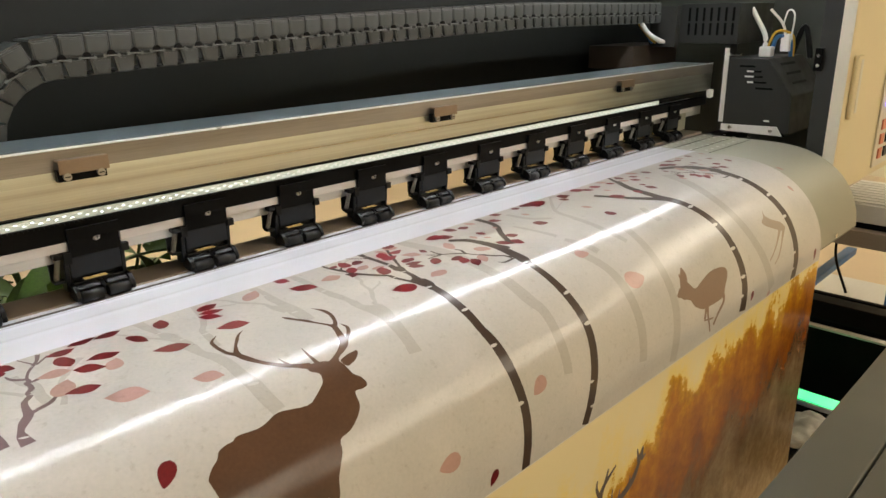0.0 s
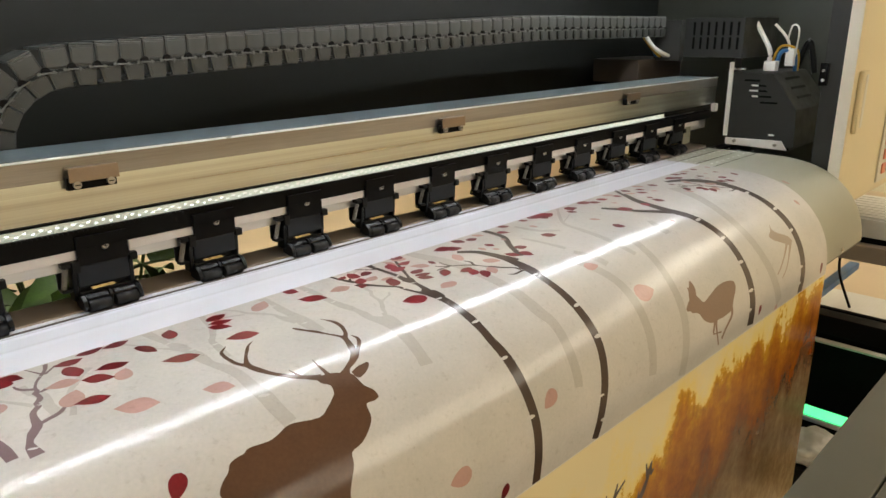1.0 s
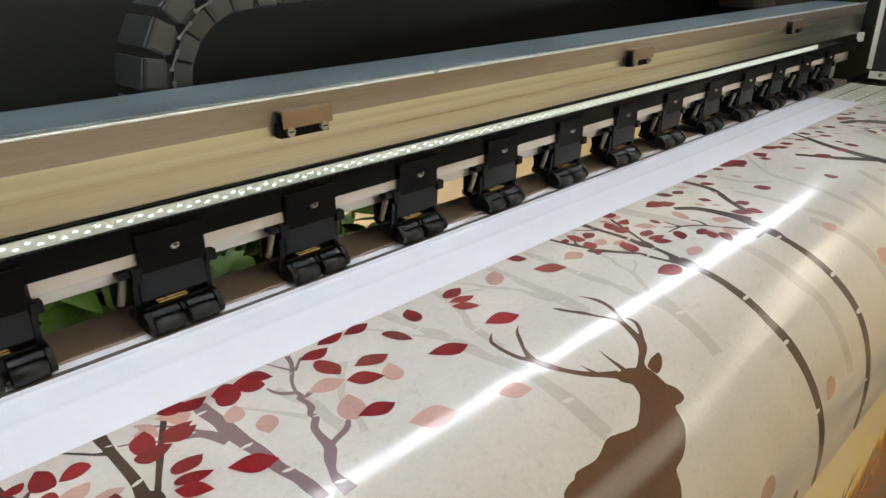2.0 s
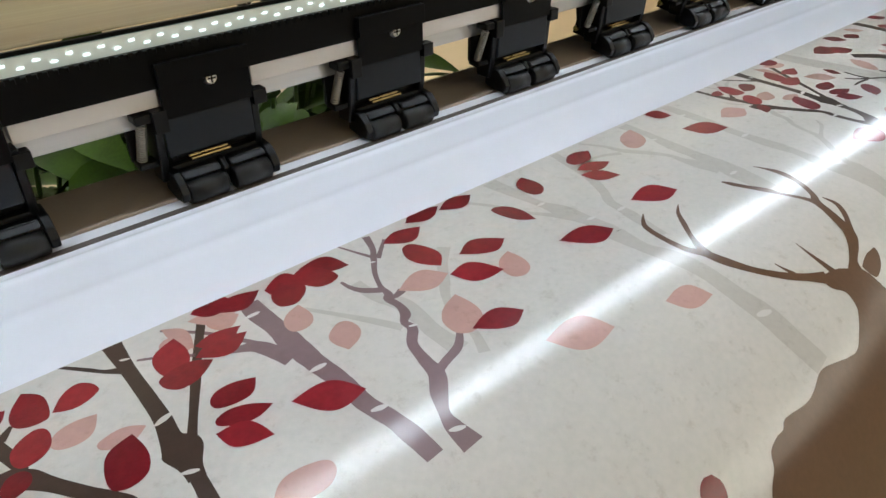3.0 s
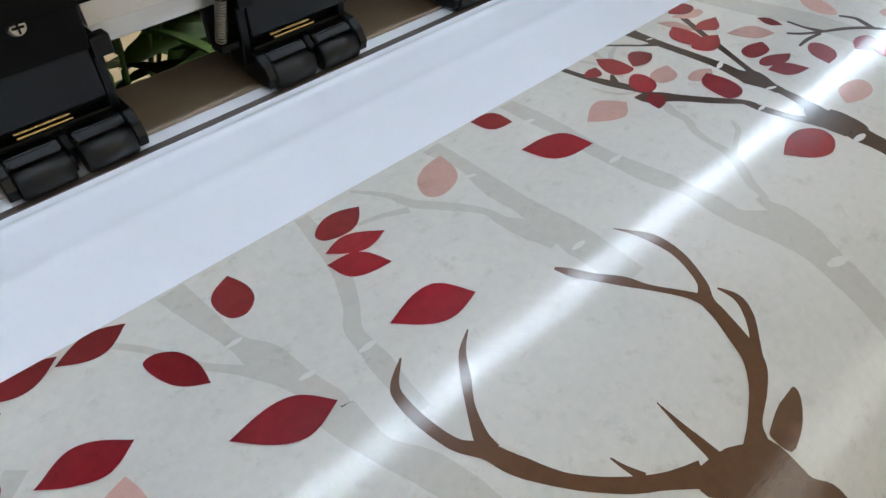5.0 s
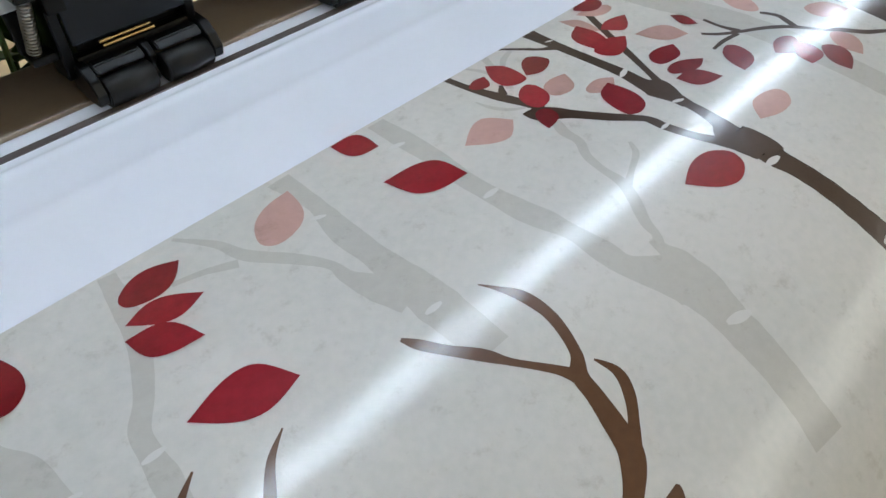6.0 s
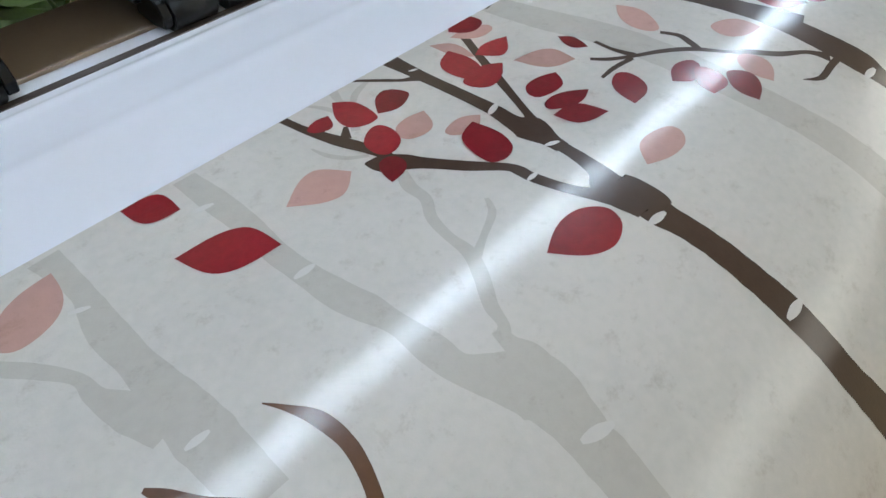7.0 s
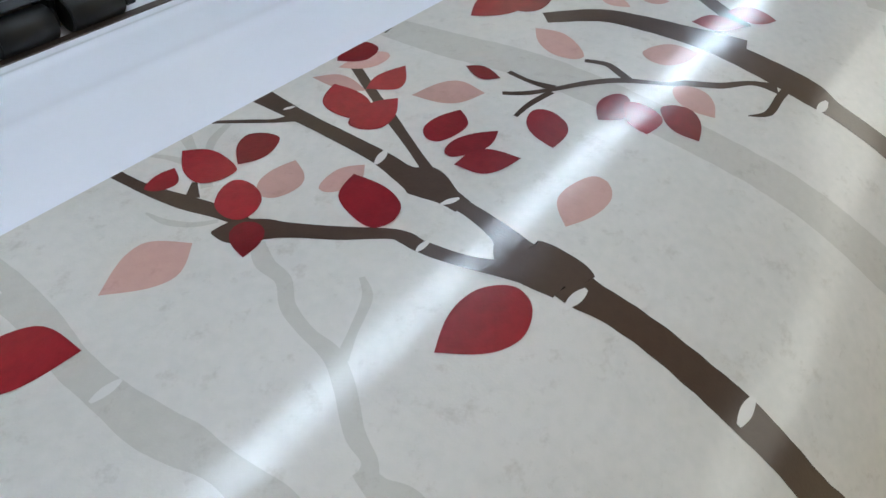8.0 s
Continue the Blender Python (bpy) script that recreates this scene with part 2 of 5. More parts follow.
def boxed(name, material, parent, dims, bevel=0.0, label="", turn=None):
    return part(name, box(bmesh.new(), *dims, bevel, turn), material, parent, label)


def cylinder(bm, p, q, r0, r1=None, n=16):
    p, q = Vector(p), Vector(q)
    m = Matrix.Translation((p + q) / 2) @ (q - p).to_track_quat("Z", "Y").to_matrix().to_4x4()
    bmesh.ops.create_cone(bm, cap_ends=True, segments=n, radius1=r0, radius2=r0 if r1 is None else r1, depth=(q - p).length, matrix=m)
    return bm


def smooth(ob):
    for f in ob.data.polygons:
        f.use_smooth = True
    return ob


def tube(bm, points, radius, n=8):
    """A round tube along a smooth line through the points."""
    pts = spline([Vector(p) for p in points], 8)
    rings = []
    for i, p in enumerate(pts):
        d = (pts[min(i + 1, len(pts) - 1)] - pts[max(i - 1, 0)]).normalized()
        q = d.to_track_quat("Z", "Y")
        rings.append([bm.verts.new(p + q @ Vector((radius * math.cos(a), radius * math.sin(a), 0))) for a in (k * 2 * math.pi / n for k in range(n))])
    for a, b in zip(rings, rings[1:]):
        for k in range(n):
            bm.faces.new((a[k], a[(k + 1) % n], b[(k + 1) % n], b[k]))
    bm.faces.new(rings[0][::-1])
    bm.faces.new(rings[-1])
    return bm


def spline(p, steps):
    """Catmull-Rom through vectors of any size."""
    out = []
    for i in range(len(p) - 1):
        a, b, c, d = p[max(i - 1, 0)], p[i], p[i + 1], p[min(i + 2, len(p) - 1)]
        for k in range(steps):
            t = k / steps
            out.append(0.5 * (2 * b + (c - a) * t + (2 * a - 5 * b + 4 * c - d) * t * t + (3 * b - a - 3 * c + d) * t ** 3))
    out.append(p[-1].copy())
    return out


def prism(bm, outline_yz, x0, x1):
    """A plate whose outline lies in the y-z plane."""
    a = [bm.verts.new((x0, y, z)) for y, z in outline_yz]
    b = [bm.verts.new((x1, y, z)) for y, z in outline_yz]
    n = len(a)
    bm.faces.new(a[::-1])
    bm.faces.new(b)
    for i in range(n):
        bm.faces.new((a[i], a[(i + 1) % n], b[(i + 1) % n], b[i]))
    bmesh.ops.recalc_face_normals(bm, faces=bm.faces)
    return bm


# ---- the sheet's course: flat on the bed, over the apron, hanging ----
BED_Z, BEND_S, ROUND_S, CURVE = 0.9145, 0.17, 0.36, 5.0


def lean(s):
    k = CURVE / 2 / (ROUND_S - BEND_S)
    if s < BEND_S:
        return 0.0
    if s < ROUND_S:
        return k * (s - BEND_S) ** 2
    return min(math.pi / 2, k * (ROUND_S - BEND_S) ** 2 + CURVE * (s - ROUND_S))


STEP = 0.001
COURSE = [(0.0, BED_Z)]
for i in range(1400):
    a = lean((i + 0.5) * STEP)
    COURSE.append((COURSE[-1][0] - STEP * math.cos(a), COURSE[-1][1] - STEP * math.sin(a)))


def on_sheet(x, s, lift=0.0):
    """The place at x along the printer and s metres down the sheet, lifted off it."""
    if s <= 0:
        return Vector((x, -s, BED_Z + lift))
    k = min(int(s / STEP), len(COURSE) - 2)
    f = s / STEP - k
    y = COURSE[k][0] + (COURSE[k + 1][0] - COURSE[k][0]) * f
    z = COURSE[k][1] + (COURSE[k + 1][1] - COURSE[k][1]) * f
    a = lean(s)
    if s < 0.13:
        z += 0.0012 * math.exp(-(((s - 0.0245) / 0.0034) ** 2)) + 0.0009 * math.exp(-(((s - 0.066) / 0.0060) ** 2))
    return Vector((x, y - lift * math.sin(a), z + lift * math.cos(a)))


def sheet_patch(x0, x1, s0, s1, lift, nx=6, ds=0.003, uv=False):
    bm = bmesh.new()
    ns = max(2, int((s1 - s0) / ds))
    rows = [[bm.verts.new(on_sheet(x0 + (x1 - x0) * i / nx, s0 + (s1 - s0) * j / ns, lift)) for i in range(nx + 1)] for j in range(ns + 1)]
    lay = bm.loops.layers.uv.new("UVMap") if uv else None
    for j in range(ns):
        for i in range(nx):
            f = bm.faces.new((rows[j][i], rows[j + 1][i], rows[j + 1][i + 1], rows[j][i + 1]))
            f.smooth = True
            if lay:
                for lp, (a, b) in zip(f.loops, ((i, j), (i, j + 1), (i + 1, j + 1), (i + 1, j))):
                    lp[lay].uv = (x0 + (x1 - x0) * a / nx, s0 + (s1 - s0) * b / ns)
    return bm


# ---- room ----
def wall(name, dims, material, label, category="wall"):
    ob = boxed(name, material, None, dims)
    return tagged(ob, label, category, kind="structure")


wall("floor", (-4, 6.2, -5.2, 4.2, -0.1, 0.0), FLOOR, "tan tiled workshop floor", "floor")
wall("ceiling", (-4, 6.2, -5.2, 4.2, 2.9, 3.0), CEILING, "plain white painted ceiling", "ceiling")
wall("wall_north", (-4, 6.2, 4.0, 4.2, 0, 2.9), WALL, "plain warm beige painted wall")
wall("wall_south", (-4, 6.2, -5.2, -5.0, 0, 2.9), WALL, "plain warm beige painted wall")
wall("wall_west", (-4.2, -4.0, -5.2, 4.2, 0, 2.9), WALL, "plain warm beige painted wall")
wall("wall_east", (6.0, 6.2, -5.2, 4.2, 0, 2.9), WALL, "plain warm beige painted wall")


def tube_lamp(x, y, z, length, material, label):
    lamp = thing("tube_lamp", label, "ceiling lamp", "ceiling tube lamps", at=(x, y, z))
    bm = bmesh.new()
    box(bm, -length / 2 - 0.03, length / 2 + 0.03, -0.03, 0.03, 0.022, 0.06, 0.004)
    part("housing", bm, WHITE_PLASTIC, lamp)
    smooth(part("tube", cylinder(bmesh.new(), (-length / 2, 0, 0), (length / 2, 0, 0), 0.015), material, lamp, "glowing glass tube"))
    for sx in (-1, 1):
        boxed("socket", WHITE_PLASTIC, lamp, (sx * (length / 2 + 0.012) - 0.012, sx * (length / 2 + 0.012) + 0.012, -0.018, 0.018, -0.02, 0.024), 0.003)
    for sx in (-0.35, 0.35):
        part("hanger", cylinder(bmesh.new(), (sx * length, 0, 0.06), (sx * length, 0, 2.9 - z), 0.004, n=8), WHITE_PLASTIC, lamp)
    return lamp




def panel_lamp(x, y, z):
    lamp = thing("panel_lamp", "unseen warm white panel lamp hanging from the ceiling", "ceiling lamp", "ceiling panel lamps", at=(x, y, z))
    boxed("housing", WHITE_PLASTIC, lamp, (-0.62, 0.62, -0.77, 0.77, 0.012, 0.05), 0.004)
    boxed("diffuser", FRONT_GLOW, lamp, (-0.60, 0.60, -0.75, 0.75, 0.0, 0.0115), 0.002, "glowing frosted diffuser")
    for sx in (-0.5, 0.5):
        part("hanger", cylinder(bmesh.new(), (sx, 0, 0.05), (sx, 0, 2.9 - z), 0.004, n=8), WHITE_PLASTIC, lamp)


for k in range(4):
    panel_lamp(-0.4 + 1.45 * k, -3.3, 2.70)
# two more, added out of view to brighten the room's right end
panel_lamp(4.6, -1.7, 2.70)
panel_lamp(5.1, 0.6, 2.70)
# unseen tubes, added to brighten the room and plants behind the printer
for k in range(2):
    tube_lamp(0.4 + 1.7 * k, 2.2, 2.60, 1.4, BACK_GLOW, "unseen white tube lamp added behind the printer")

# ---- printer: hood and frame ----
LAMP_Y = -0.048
printer = thing("wide_format_printer", "black and beige wide-format printer with an open front", "printer", at=(0, 0, 0))
part("back_panel", box(bmesh.new(), -1.6, 2.35, 0.42, 0.44, 0.93, 1.74), HOOD, printer, "dark matt back panel of the hood")
part("top_panel", box(bmesh.new(), -1.6, 2.35, -0.09, 0.44, 1.742, 1.76, 0.004), HOOD, printer, "dark matt top panel")
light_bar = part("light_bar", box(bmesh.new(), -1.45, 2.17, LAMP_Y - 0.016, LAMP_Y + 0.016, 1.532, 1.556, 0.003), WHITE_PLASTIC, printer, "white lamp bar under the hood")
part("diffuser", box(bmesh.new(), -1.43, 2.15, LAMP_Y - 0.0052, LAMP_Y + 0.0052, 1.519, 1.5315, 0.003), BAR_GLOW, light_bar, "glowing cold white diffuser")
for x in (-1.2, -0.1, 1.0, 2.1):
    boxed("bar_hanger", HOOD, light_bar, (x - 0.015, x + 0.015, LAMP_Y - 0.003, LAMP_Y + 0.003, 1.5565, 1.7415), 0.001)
part("side_panel", box(bmesh.new(), 2.20, 2.22, -0.30, 0.418, 0.70, 1.74), HOOD_GREY, printer, "dark grey inner side panel")
part("side_panel", box(bmesh.new(), -1.62, -1.602, -0.30, 0.44, 0.0, 1.64), HOOD, printer)
column = part("column", box(bmesh.new(), 1.79, 1.86, -0.352, -0.302, 0.80, 1.62, 0.004), CARRIAGE_METAL, printer, "charcoal metal column")
bm = bmesh.new()
box(bm, 1.776, 1.789, -0.318, -0.298, 1.11, 1.17, 0.002)
part("hinge_plate", bm, BLACK_METAL, column)
for z in (1.125, 1.15):
    part("screw", cylinder(bmesh.new(), (1.774, -0.308, z), (1.777, -0.308, z), 0.004, n=12), BRIGHT_STEEL, column)
for x in (-1.4, 1.85):
    boxed("leg", BLACK_METAL, printer, (x - 0.06, x + 0.06, 0.05, 0.35, 0.0, 0.84), 0.006)
bm = bmesh.new()
box(bm, -1.6, 2.2, 0.02, 0.07, 0.72, 0.885, 0.006)
part("lower_beam", bm, BLACK_METAL, printer)

# bed, slotted plate and apron
bed = part("bed_plate", box(bmesh.new(), -1.58, 1.775, -0.17, -0.006, 0.88, BED_Z - 0.0012, 0.0006), GREEN_METAL, printer, "grey-green metal bed with suction holes")
hole = bmesh.new()
bmesh.ops.create_circle(hole, cap_ends=True, segments=8, radius=0.0042)
hole_ob = part("suction_hole", hole, WHITE_PLASTIC, bed)
hole_ob.location = (1.75, -0.0265, BED_Z - 0.0009)
for i in range(9):
    for j in range(4):
        x, y = 1.512 + 0.034 * i + 0.017 * (j % 2), -0.030 - 0.036 * j
        o = new("suction_hole", hole_ob.data)
        o.parent = bed
        o.location = (x, y, BED_Z - 0.0009)
for y in (-0.055, -0.108, -0.160):
    boxed("seam", BLACK_METAL, bed, (-1.58, 1.775, y - 0.0009, y + 0.0009, BED_Z - 0.0012, BED_Z - 0.0007))
apron = part("apron", sheet_patch(-1.58, 1.775, 0.17, 0.575, -0.0015, 10, 0.006), GREEN_METAL, printer, "curved grey-green front apron")
bm = bmesh.new()
lo = on_sheet(0, 0.575, -0.0015)
box(bm, -1.58, 1.775, lo.y, lo.y + 0.16, lo.z - 0.003, lo.z, 0.0005)
part("apron_flange", bm, BAR_METAL, printer)
bm = bmesh.new()
ring = [on_sheet(0, 0.17 + 0.0135 * k, -0.004) for k in range(31)]
prism(bm, [(p.y, p.z) for p in ring] + [(-0.17, lo.z)], 1.745, 1.7735)
part("apron_end", bm, BAR_METAL, printer, "dark end plate of the apron")
part("screw", cylinder(bmesh.new(), (1.60, lo.y - 0.001, lo.z + 0.012), (1.60, lo.y - 0.004, lo.z + 0.012), 0.006, n=12), BRIGHT_STEEL, apron)
part("feed_plate", box(bmesh.new(), -1.58, 1.80, 0.0046, 0.070, 0.895, 0.9165, 0.001), TAUPE, printer, "taupe painted feed plate")
part("grit_strip", box(bmesh.new(), -1.58, 1.78, -0.0142, -0.0086, 0.9135, 0.9152, 0.0002), GRIT, printer, "dark gritty drive strip")

# end cabinet with controls
cab = part("end_cabinet", box(bmesh.new(), 1.777, 2.75, -0.385, -0.353, 0.775, 1.72, 0.006), BEIGE, printer, "beige plastic end cover with a recessed grip")
part("cover_edge", box(bmesh.new(), 1.774, 1.7768, -0.384, -0.354, 0.80, 1.72), BEIGE_EDGE, cab)
bm = bmesh.new()
box(bm, 1.808, 1.862, -0.399, -0.3855, 0.985, 1.15, 0.005)
part("grip", bm, BEIGE, cab, "raised beige grip frame")
boxed("grip_slot", BEIGE_EDGE, cab, (1.828, 1.848, -0.4005, -0.3985, 1.0, 1.14), 0.001)
panel = part("control_panel", box(bmesh.new(), 2.14, 2.42, -0.391, -0.3855, 0.80, 1.30, 0.002), BEIGE_EDGE, cab)
boxed("display", BLACK_PLASTIC, panel, (2.17, 2.38, -0.394, -0.3915, 1.05, 1.22), 0.001)
part("power_lamp", cylinder(bmesh.new(), (2.19, -0.3915, 0.995), (2.19, -0.397, 0.995), 0.014, n=16), BLUE_GLOW, panel, "blue-lit round power button")
for z in (0.93, 0.885, 0.84):
    boxed("key", SALMON, panel, (2.17, 2.205, -0.396, -0.3915, z - 0.016, z + 0.016), 0.002, "salmon pink key")
    boxed("key", SLATE_METAL, panel, (2.23, 2.27, -0.396, -0.3915, z - 0.016, z + 0.016), 0.002)
boxed("cabinet_body", BEIGE, printer, (2.225, 2.75, -0.352, 0.44, 0.775, 1.72), 0.006)

# front bar under the sheet
front_bar = part("front_bar", box(bmesh.new(), -1.6, 2.0, -0.757, -0.655, 0.44, 0.55, 0.003), BAR_METAL, printer, "long grey-green steel front bar")
boxed("bar_lip", BAR_METAL, front_bar, (-1.6, 2.0, -0.80, -0.759, 0.44, 0.545), 0.003)
for x in (-1.45, 1.9):
    boxed("bar_stay", BLACK_METAL, printer, (x - 0.03, x + 0.03, -0.78, 0.1, 0.38, 0.438), 0.004)

# ---- gantry beam ----
beam = thing("gantry_beam", "polished steel gantry beam with a light strip and black rail", "printer beam", at=(0, 0, 0))
X0, X1 = -1.58, 1.842
bm = bmesh.new()
prism(bm, [(0.030, 1.1165), (0.0100, 1.1165), (0.0100, 1.0925), (0.0093, 1.0790), (0.0098, 1.0640), (0.0095, 1.0520), (0.0100, 1.0400), (0.030, 1.0400)], X0, X1)
part("face", bm, STEEL, beam, "polished stainless face")
part("top", box(bmesh.new(), X0, X1, 0.0305, 0.135, 1.06, 1.118, 0.0015), STEEL_TOP, beam, "grey galvanised top")
# pale edge paints the highlight, dark strip below paints a reflection
part("top_edge", box(bmesh.new(), X0, X1, 0.0066, 0.0098, 1.1168, 1.1195, 0.0011), HIGHLIGHT_STEEL, beam, "rounded edge with its highlight painted bright")
part("dark_band", box(bmesh.new(), X0, X1, 0.0078, 0.0098, 1.0900, 1.1163, 0.0005), DARK_REFLECTION, beam)
boxed("end_clip", WHITE_PLASTIC, beam, (1.812, 1.832, -0.006, 0.008, 1.018, 1.042), 0.002)
rail = part("black_rail", box(bmesh.new(), X0, 1.80, 0.0, 0.006, 0.9995, 1.0255, 0.0008), BLACK_METAL, beam, "black coated rail")
boxed("rail_top", BLACK_METAL, beam, (X0, 1.80, 0.0062, 0.022, 1.0155, 1.0195), 0.0005)
bm = bmesh.new()
for i in range(560):
    x = X0 + 0.003 + i * 0.006
    box(bm, x, x + 0.003, -0.0018, -0.0002, 1.023, 1.0268)
part("rail_teeth", bm, BLACK_METAL, rail, "fine toothed upper edge")
part("under_channel", box(bmesh.new(), X0, 1.80, 0.016, 0.06, 0.970, 1.014, 0.001), ALU, beam, "grey aluminium channel")
strip = part("light_strip", box(bmesh.new(), X0, 1.52, 0.0065, 0.0095, 1.0245, 1.0360, 0.0006), STRIP_GLOW, beam, "white strip with small lamps")
led = bmesh.new()
box(led, -0.0019, 0.0019, -0.0008, 0.0, -0.0006, 0.0006, 0.0002)
led_ob = part("lamp_chip", led, LED_GLOW, strip, "small cold white lamp")
for i in range(290):
    x = -1.2 + i * 0.0095
    if x > 1.5:
        break
    o = led_ob if i == 0 else new("lamp_chip", led_ob.data)
    o.parent = strip
    o.location = (x, 0.0064, 1.0320 if i % 2 else 1.0290)
# solid black bar stands for the shade in the gap above the strip
boxed("strip_channel", BLACK_METAL, beam, (X0, 1.80, 0.0062, 0.0094, 1.0364, 1.0392), 0.0004, "black strip painting the shaded gap over the light strip")

clip = thing("beam_bracket", "small brown metal bracket with two screws on the beam", "bracket", "brackets on the beam", at=(0, 0.010, 1.0935))
box_bm = bmesh.new()
box(box_bm, -0.031, 0.031, -0.016, -0.0135, -0.006, 0.012, 0.0006)
box(box_bm, -0.031, 0.031, -0.0135, -0.0025, 0.0095, 0.012, 0.0004)
part("flap", box_bm, surface("bronze_flap", (0.30, 0.24, 0.19), 0.35, 0.9, 0.12, 40, 400, 0.08), clip, "bronze-tinted flap")
boxed("base", BLACK_METAL, clip, (-0.033, 0.028, -0.0125, -0.0024, -0.016, 0.0), 0.001)
for x in (-0.022, 0.020):
    sc = part("screw", cylinder(bmesh.new(), (x, -0.0126, -0.0095), (x, -0.0165, -0.0095), 0.0050, n=14), DARK_STEEL, clip)
    boxed("screw_slot", BLACK_METAL, sc, (x - 0.0035, x + 0.0035, -0.0170, -0.0166, -0.0101, -0.0089))
for k in (-1, 1, 2):
    copy_thing(clip, pose(0.665 * k, 0.010, 0.0935 + 1.0))


# ---- pinch roller units ----
def pinch_unit():
    u = thing("pinch_roller_unit", "black pinch roller unit with two rubber rollers and a spring", "pinch roller", "pinch rollers along the beam", at=(0, 0, 1.0))
    tab = part("mounting_tab", box(bmesh.new(), -0.036, 0.030, -0.0024, -0.0003, -0.022, 0.017, 0.0008), BLACK_METAL, u)
    part("tab_fold", box(bmesh.new(), -0.036, 0.030, -0.0056, -0.0026, 0.0012, 0.017, 0.0006), BLACK_METAL, u)
    s = part("screw", cylinder(bmesh.new(), (0, -0.0025, 0.0), (0, -0.0055, 0.0), 0.0052, 0.0038, 16), BRIGHT_STEEL, u, "cross-head steel screw")
    cross = bmesh.new()
    box(cross, -0.003, 0.003, -0.0060, -0.0056, -0.0006, 0.0006)
    box(cross, -0.0006, 0.0006, -0.0063, -0.0061, -0.003, 0.003)
    part("screw_cross", cross, BLACK_METAL, s)
    part("face_plate", box(bmesh.new(), -0.038, 0.028, -0.0005, 0.003, -0.050, -0.0225, 0.001), SLATE_METAL, u, "slate grey face plate")
    for x in (-0.0415, 0.0315):
        bm = bmesh.new()
        prism(bm, [(0.0, -0.016), (0.016, -0.016), (0.024, -0.05), (0.022, -0.070), (0.006, -0.070), (0.002, -0.050)], x - 0.003, x + 0.003)
        bmesh.ops.bevel(bm, geom=list(bm.edges), offset=0.0008, segments=1, affect="EDGES")
        part("cheek", bm, BLACK_PLASTIC, u)
    boxed("lug", BLACK_PLASTIC, u, (0.0290, 0.0400, -0.004, 0.006, -0.028, -0.017), 0.001)
    boxed("lug", BLACK_PLASTIC, u, (-0.0445, -0.0345, -0.004, 0.012, -0.030, -0.014), 0.001)
    part("inner_block", box(bmesh.new(), -0.033, 0.030, 0.012, 0.022, -0.070, -0.024, 0.001), BLACK_PLASTIC, u)
    part("rocker", box(bmesh.new(), -0.037, 0.030, 0.004, 0.0118, -0.0665, -0.0585, 0.0015), BLACK_PLASTIC, u)
    for z, y, a in ((-0.0565, 0.003, 0.0), (-0.0560, 0.0075, 0.0)):
        part("pin", cylinder(bmesh.new(), (-0.022, y, z), (0.008, y, z), 0.0010, n=8), BRASS, u, "thin brass pin")
    for x in (-0.0195, 0.0165):
        r = bmesh.new()
        cylinder(r, (x - 0.0145, -0.006, -0.0768), (x + 0.0145, -0.006, -0.0768), 0.0086, n=32)
        bmesh.ops.bevel(r, geom=[e for e in r.edges if abs(e.verts[0].co.x - e.verts[1].co.x) < 1e-6], offset=0.0007, segments=2, affect="EDGES")
        ro = part("roller", r, RUBBER, u, "black rubber roller with a faint grain")
        for f in ro.data.polygons:
            f.use_smooth = abs(f.normal.x) < 0.5
        part("hub", cylinder(bmesh.new(), (x + 0.0146, -0.006, -0.0760), (x + 0.0168, -0.006, -0.0760), 0.0052, n=16), BLACK_METAL, ro)
        bm = bmesh.new()
        prism(bm, [(-0.0075, -0.0660), (-0.0025, -0.0622), (0.0135, -0.0612), (0.0135, -0.0690), (0.0010, -0.0690)], x - 0.0140, x + 0.0140)
        bmesh.ops.bevel(bm, geom=list(bm.edges), offset=0.0009, segments=2, affect="EDGES")
        part("roller_cover", bm, BLACK_PLASTIC, u)
    for x in (-0.0375, -0.0015, 0.0345):
        wide = 0.0030 if abs(x) > 0.01 else 0.0020
        bm = bmesh.new()
        prism(bm, [(-0.0145, -0.0740), (-0.0105, -0.0670), (-0.0030, -0.0610), (0.014, -0.0595), (0.014, -0.0785), (-0.002, -0.0815), (-0.0125, -0.0805)] if abs(x) > 0.01 else [(-0.0070, -0.0670), (-0.001, -0.0612), (0.013, -0.0600), (0.013, -0.0780), (-0.002, -0.0810)], x - wide, x + wide)
        bmesh.ops.bevel(bm, geom=list(bm.edges), offset=0.0007, segments=1, affect="EDGES")
        part("fork", bm, BLACK_PLASTIC, u)
    coil = []
    a, b = Vector((-0.0505, 0.004, -0.0225)), Vector((-0.0535, 0.012, -0.0510))
    for k in range(15 * 9 + 1):
        f = k / (15 * 9)
        ang = k * 2 * math.pi / 9
        coil.append(a.lerp(b, f) + Vector((0.0032 * math.cos(ang), 0.0031 * math.sin(ang), 0.0008 * math.sin(ang))))
    bm = bmesh.new()
    rings = []
    for i, p in enumerate(coil):
        d = (coil[min(i + 1, len(coil) - 1)] - coil[max(i - 1, 0)]).normalized().to_track_quat("Z", "Y")
        rings.append([bm.verts.new(p + d @ Vector((0.0007 * math.cos(k * math.pi / 2), 0.0007 * math.sin(k * math.pi / 2), 0))) for k in range(4)])
    for p, q in zip(rings, rings[1:]):
        for k in range(4):
            bm.faces.new((p[k], p[(k + 1) % 4], q[(k + 1) % 4], q[k]))
    sp = smooth(part("spring", bm, DARK_STEEL, u, "dark steel coil spring"))
    bm = bmesh.new()
    prism(bm, [(0.010, -0.034), (0.050, -0.034), (0.046, -0.056), (0.050, -0.070), (0.022, -0.074), (0.012, -0.060)], -0.029, -0.023)
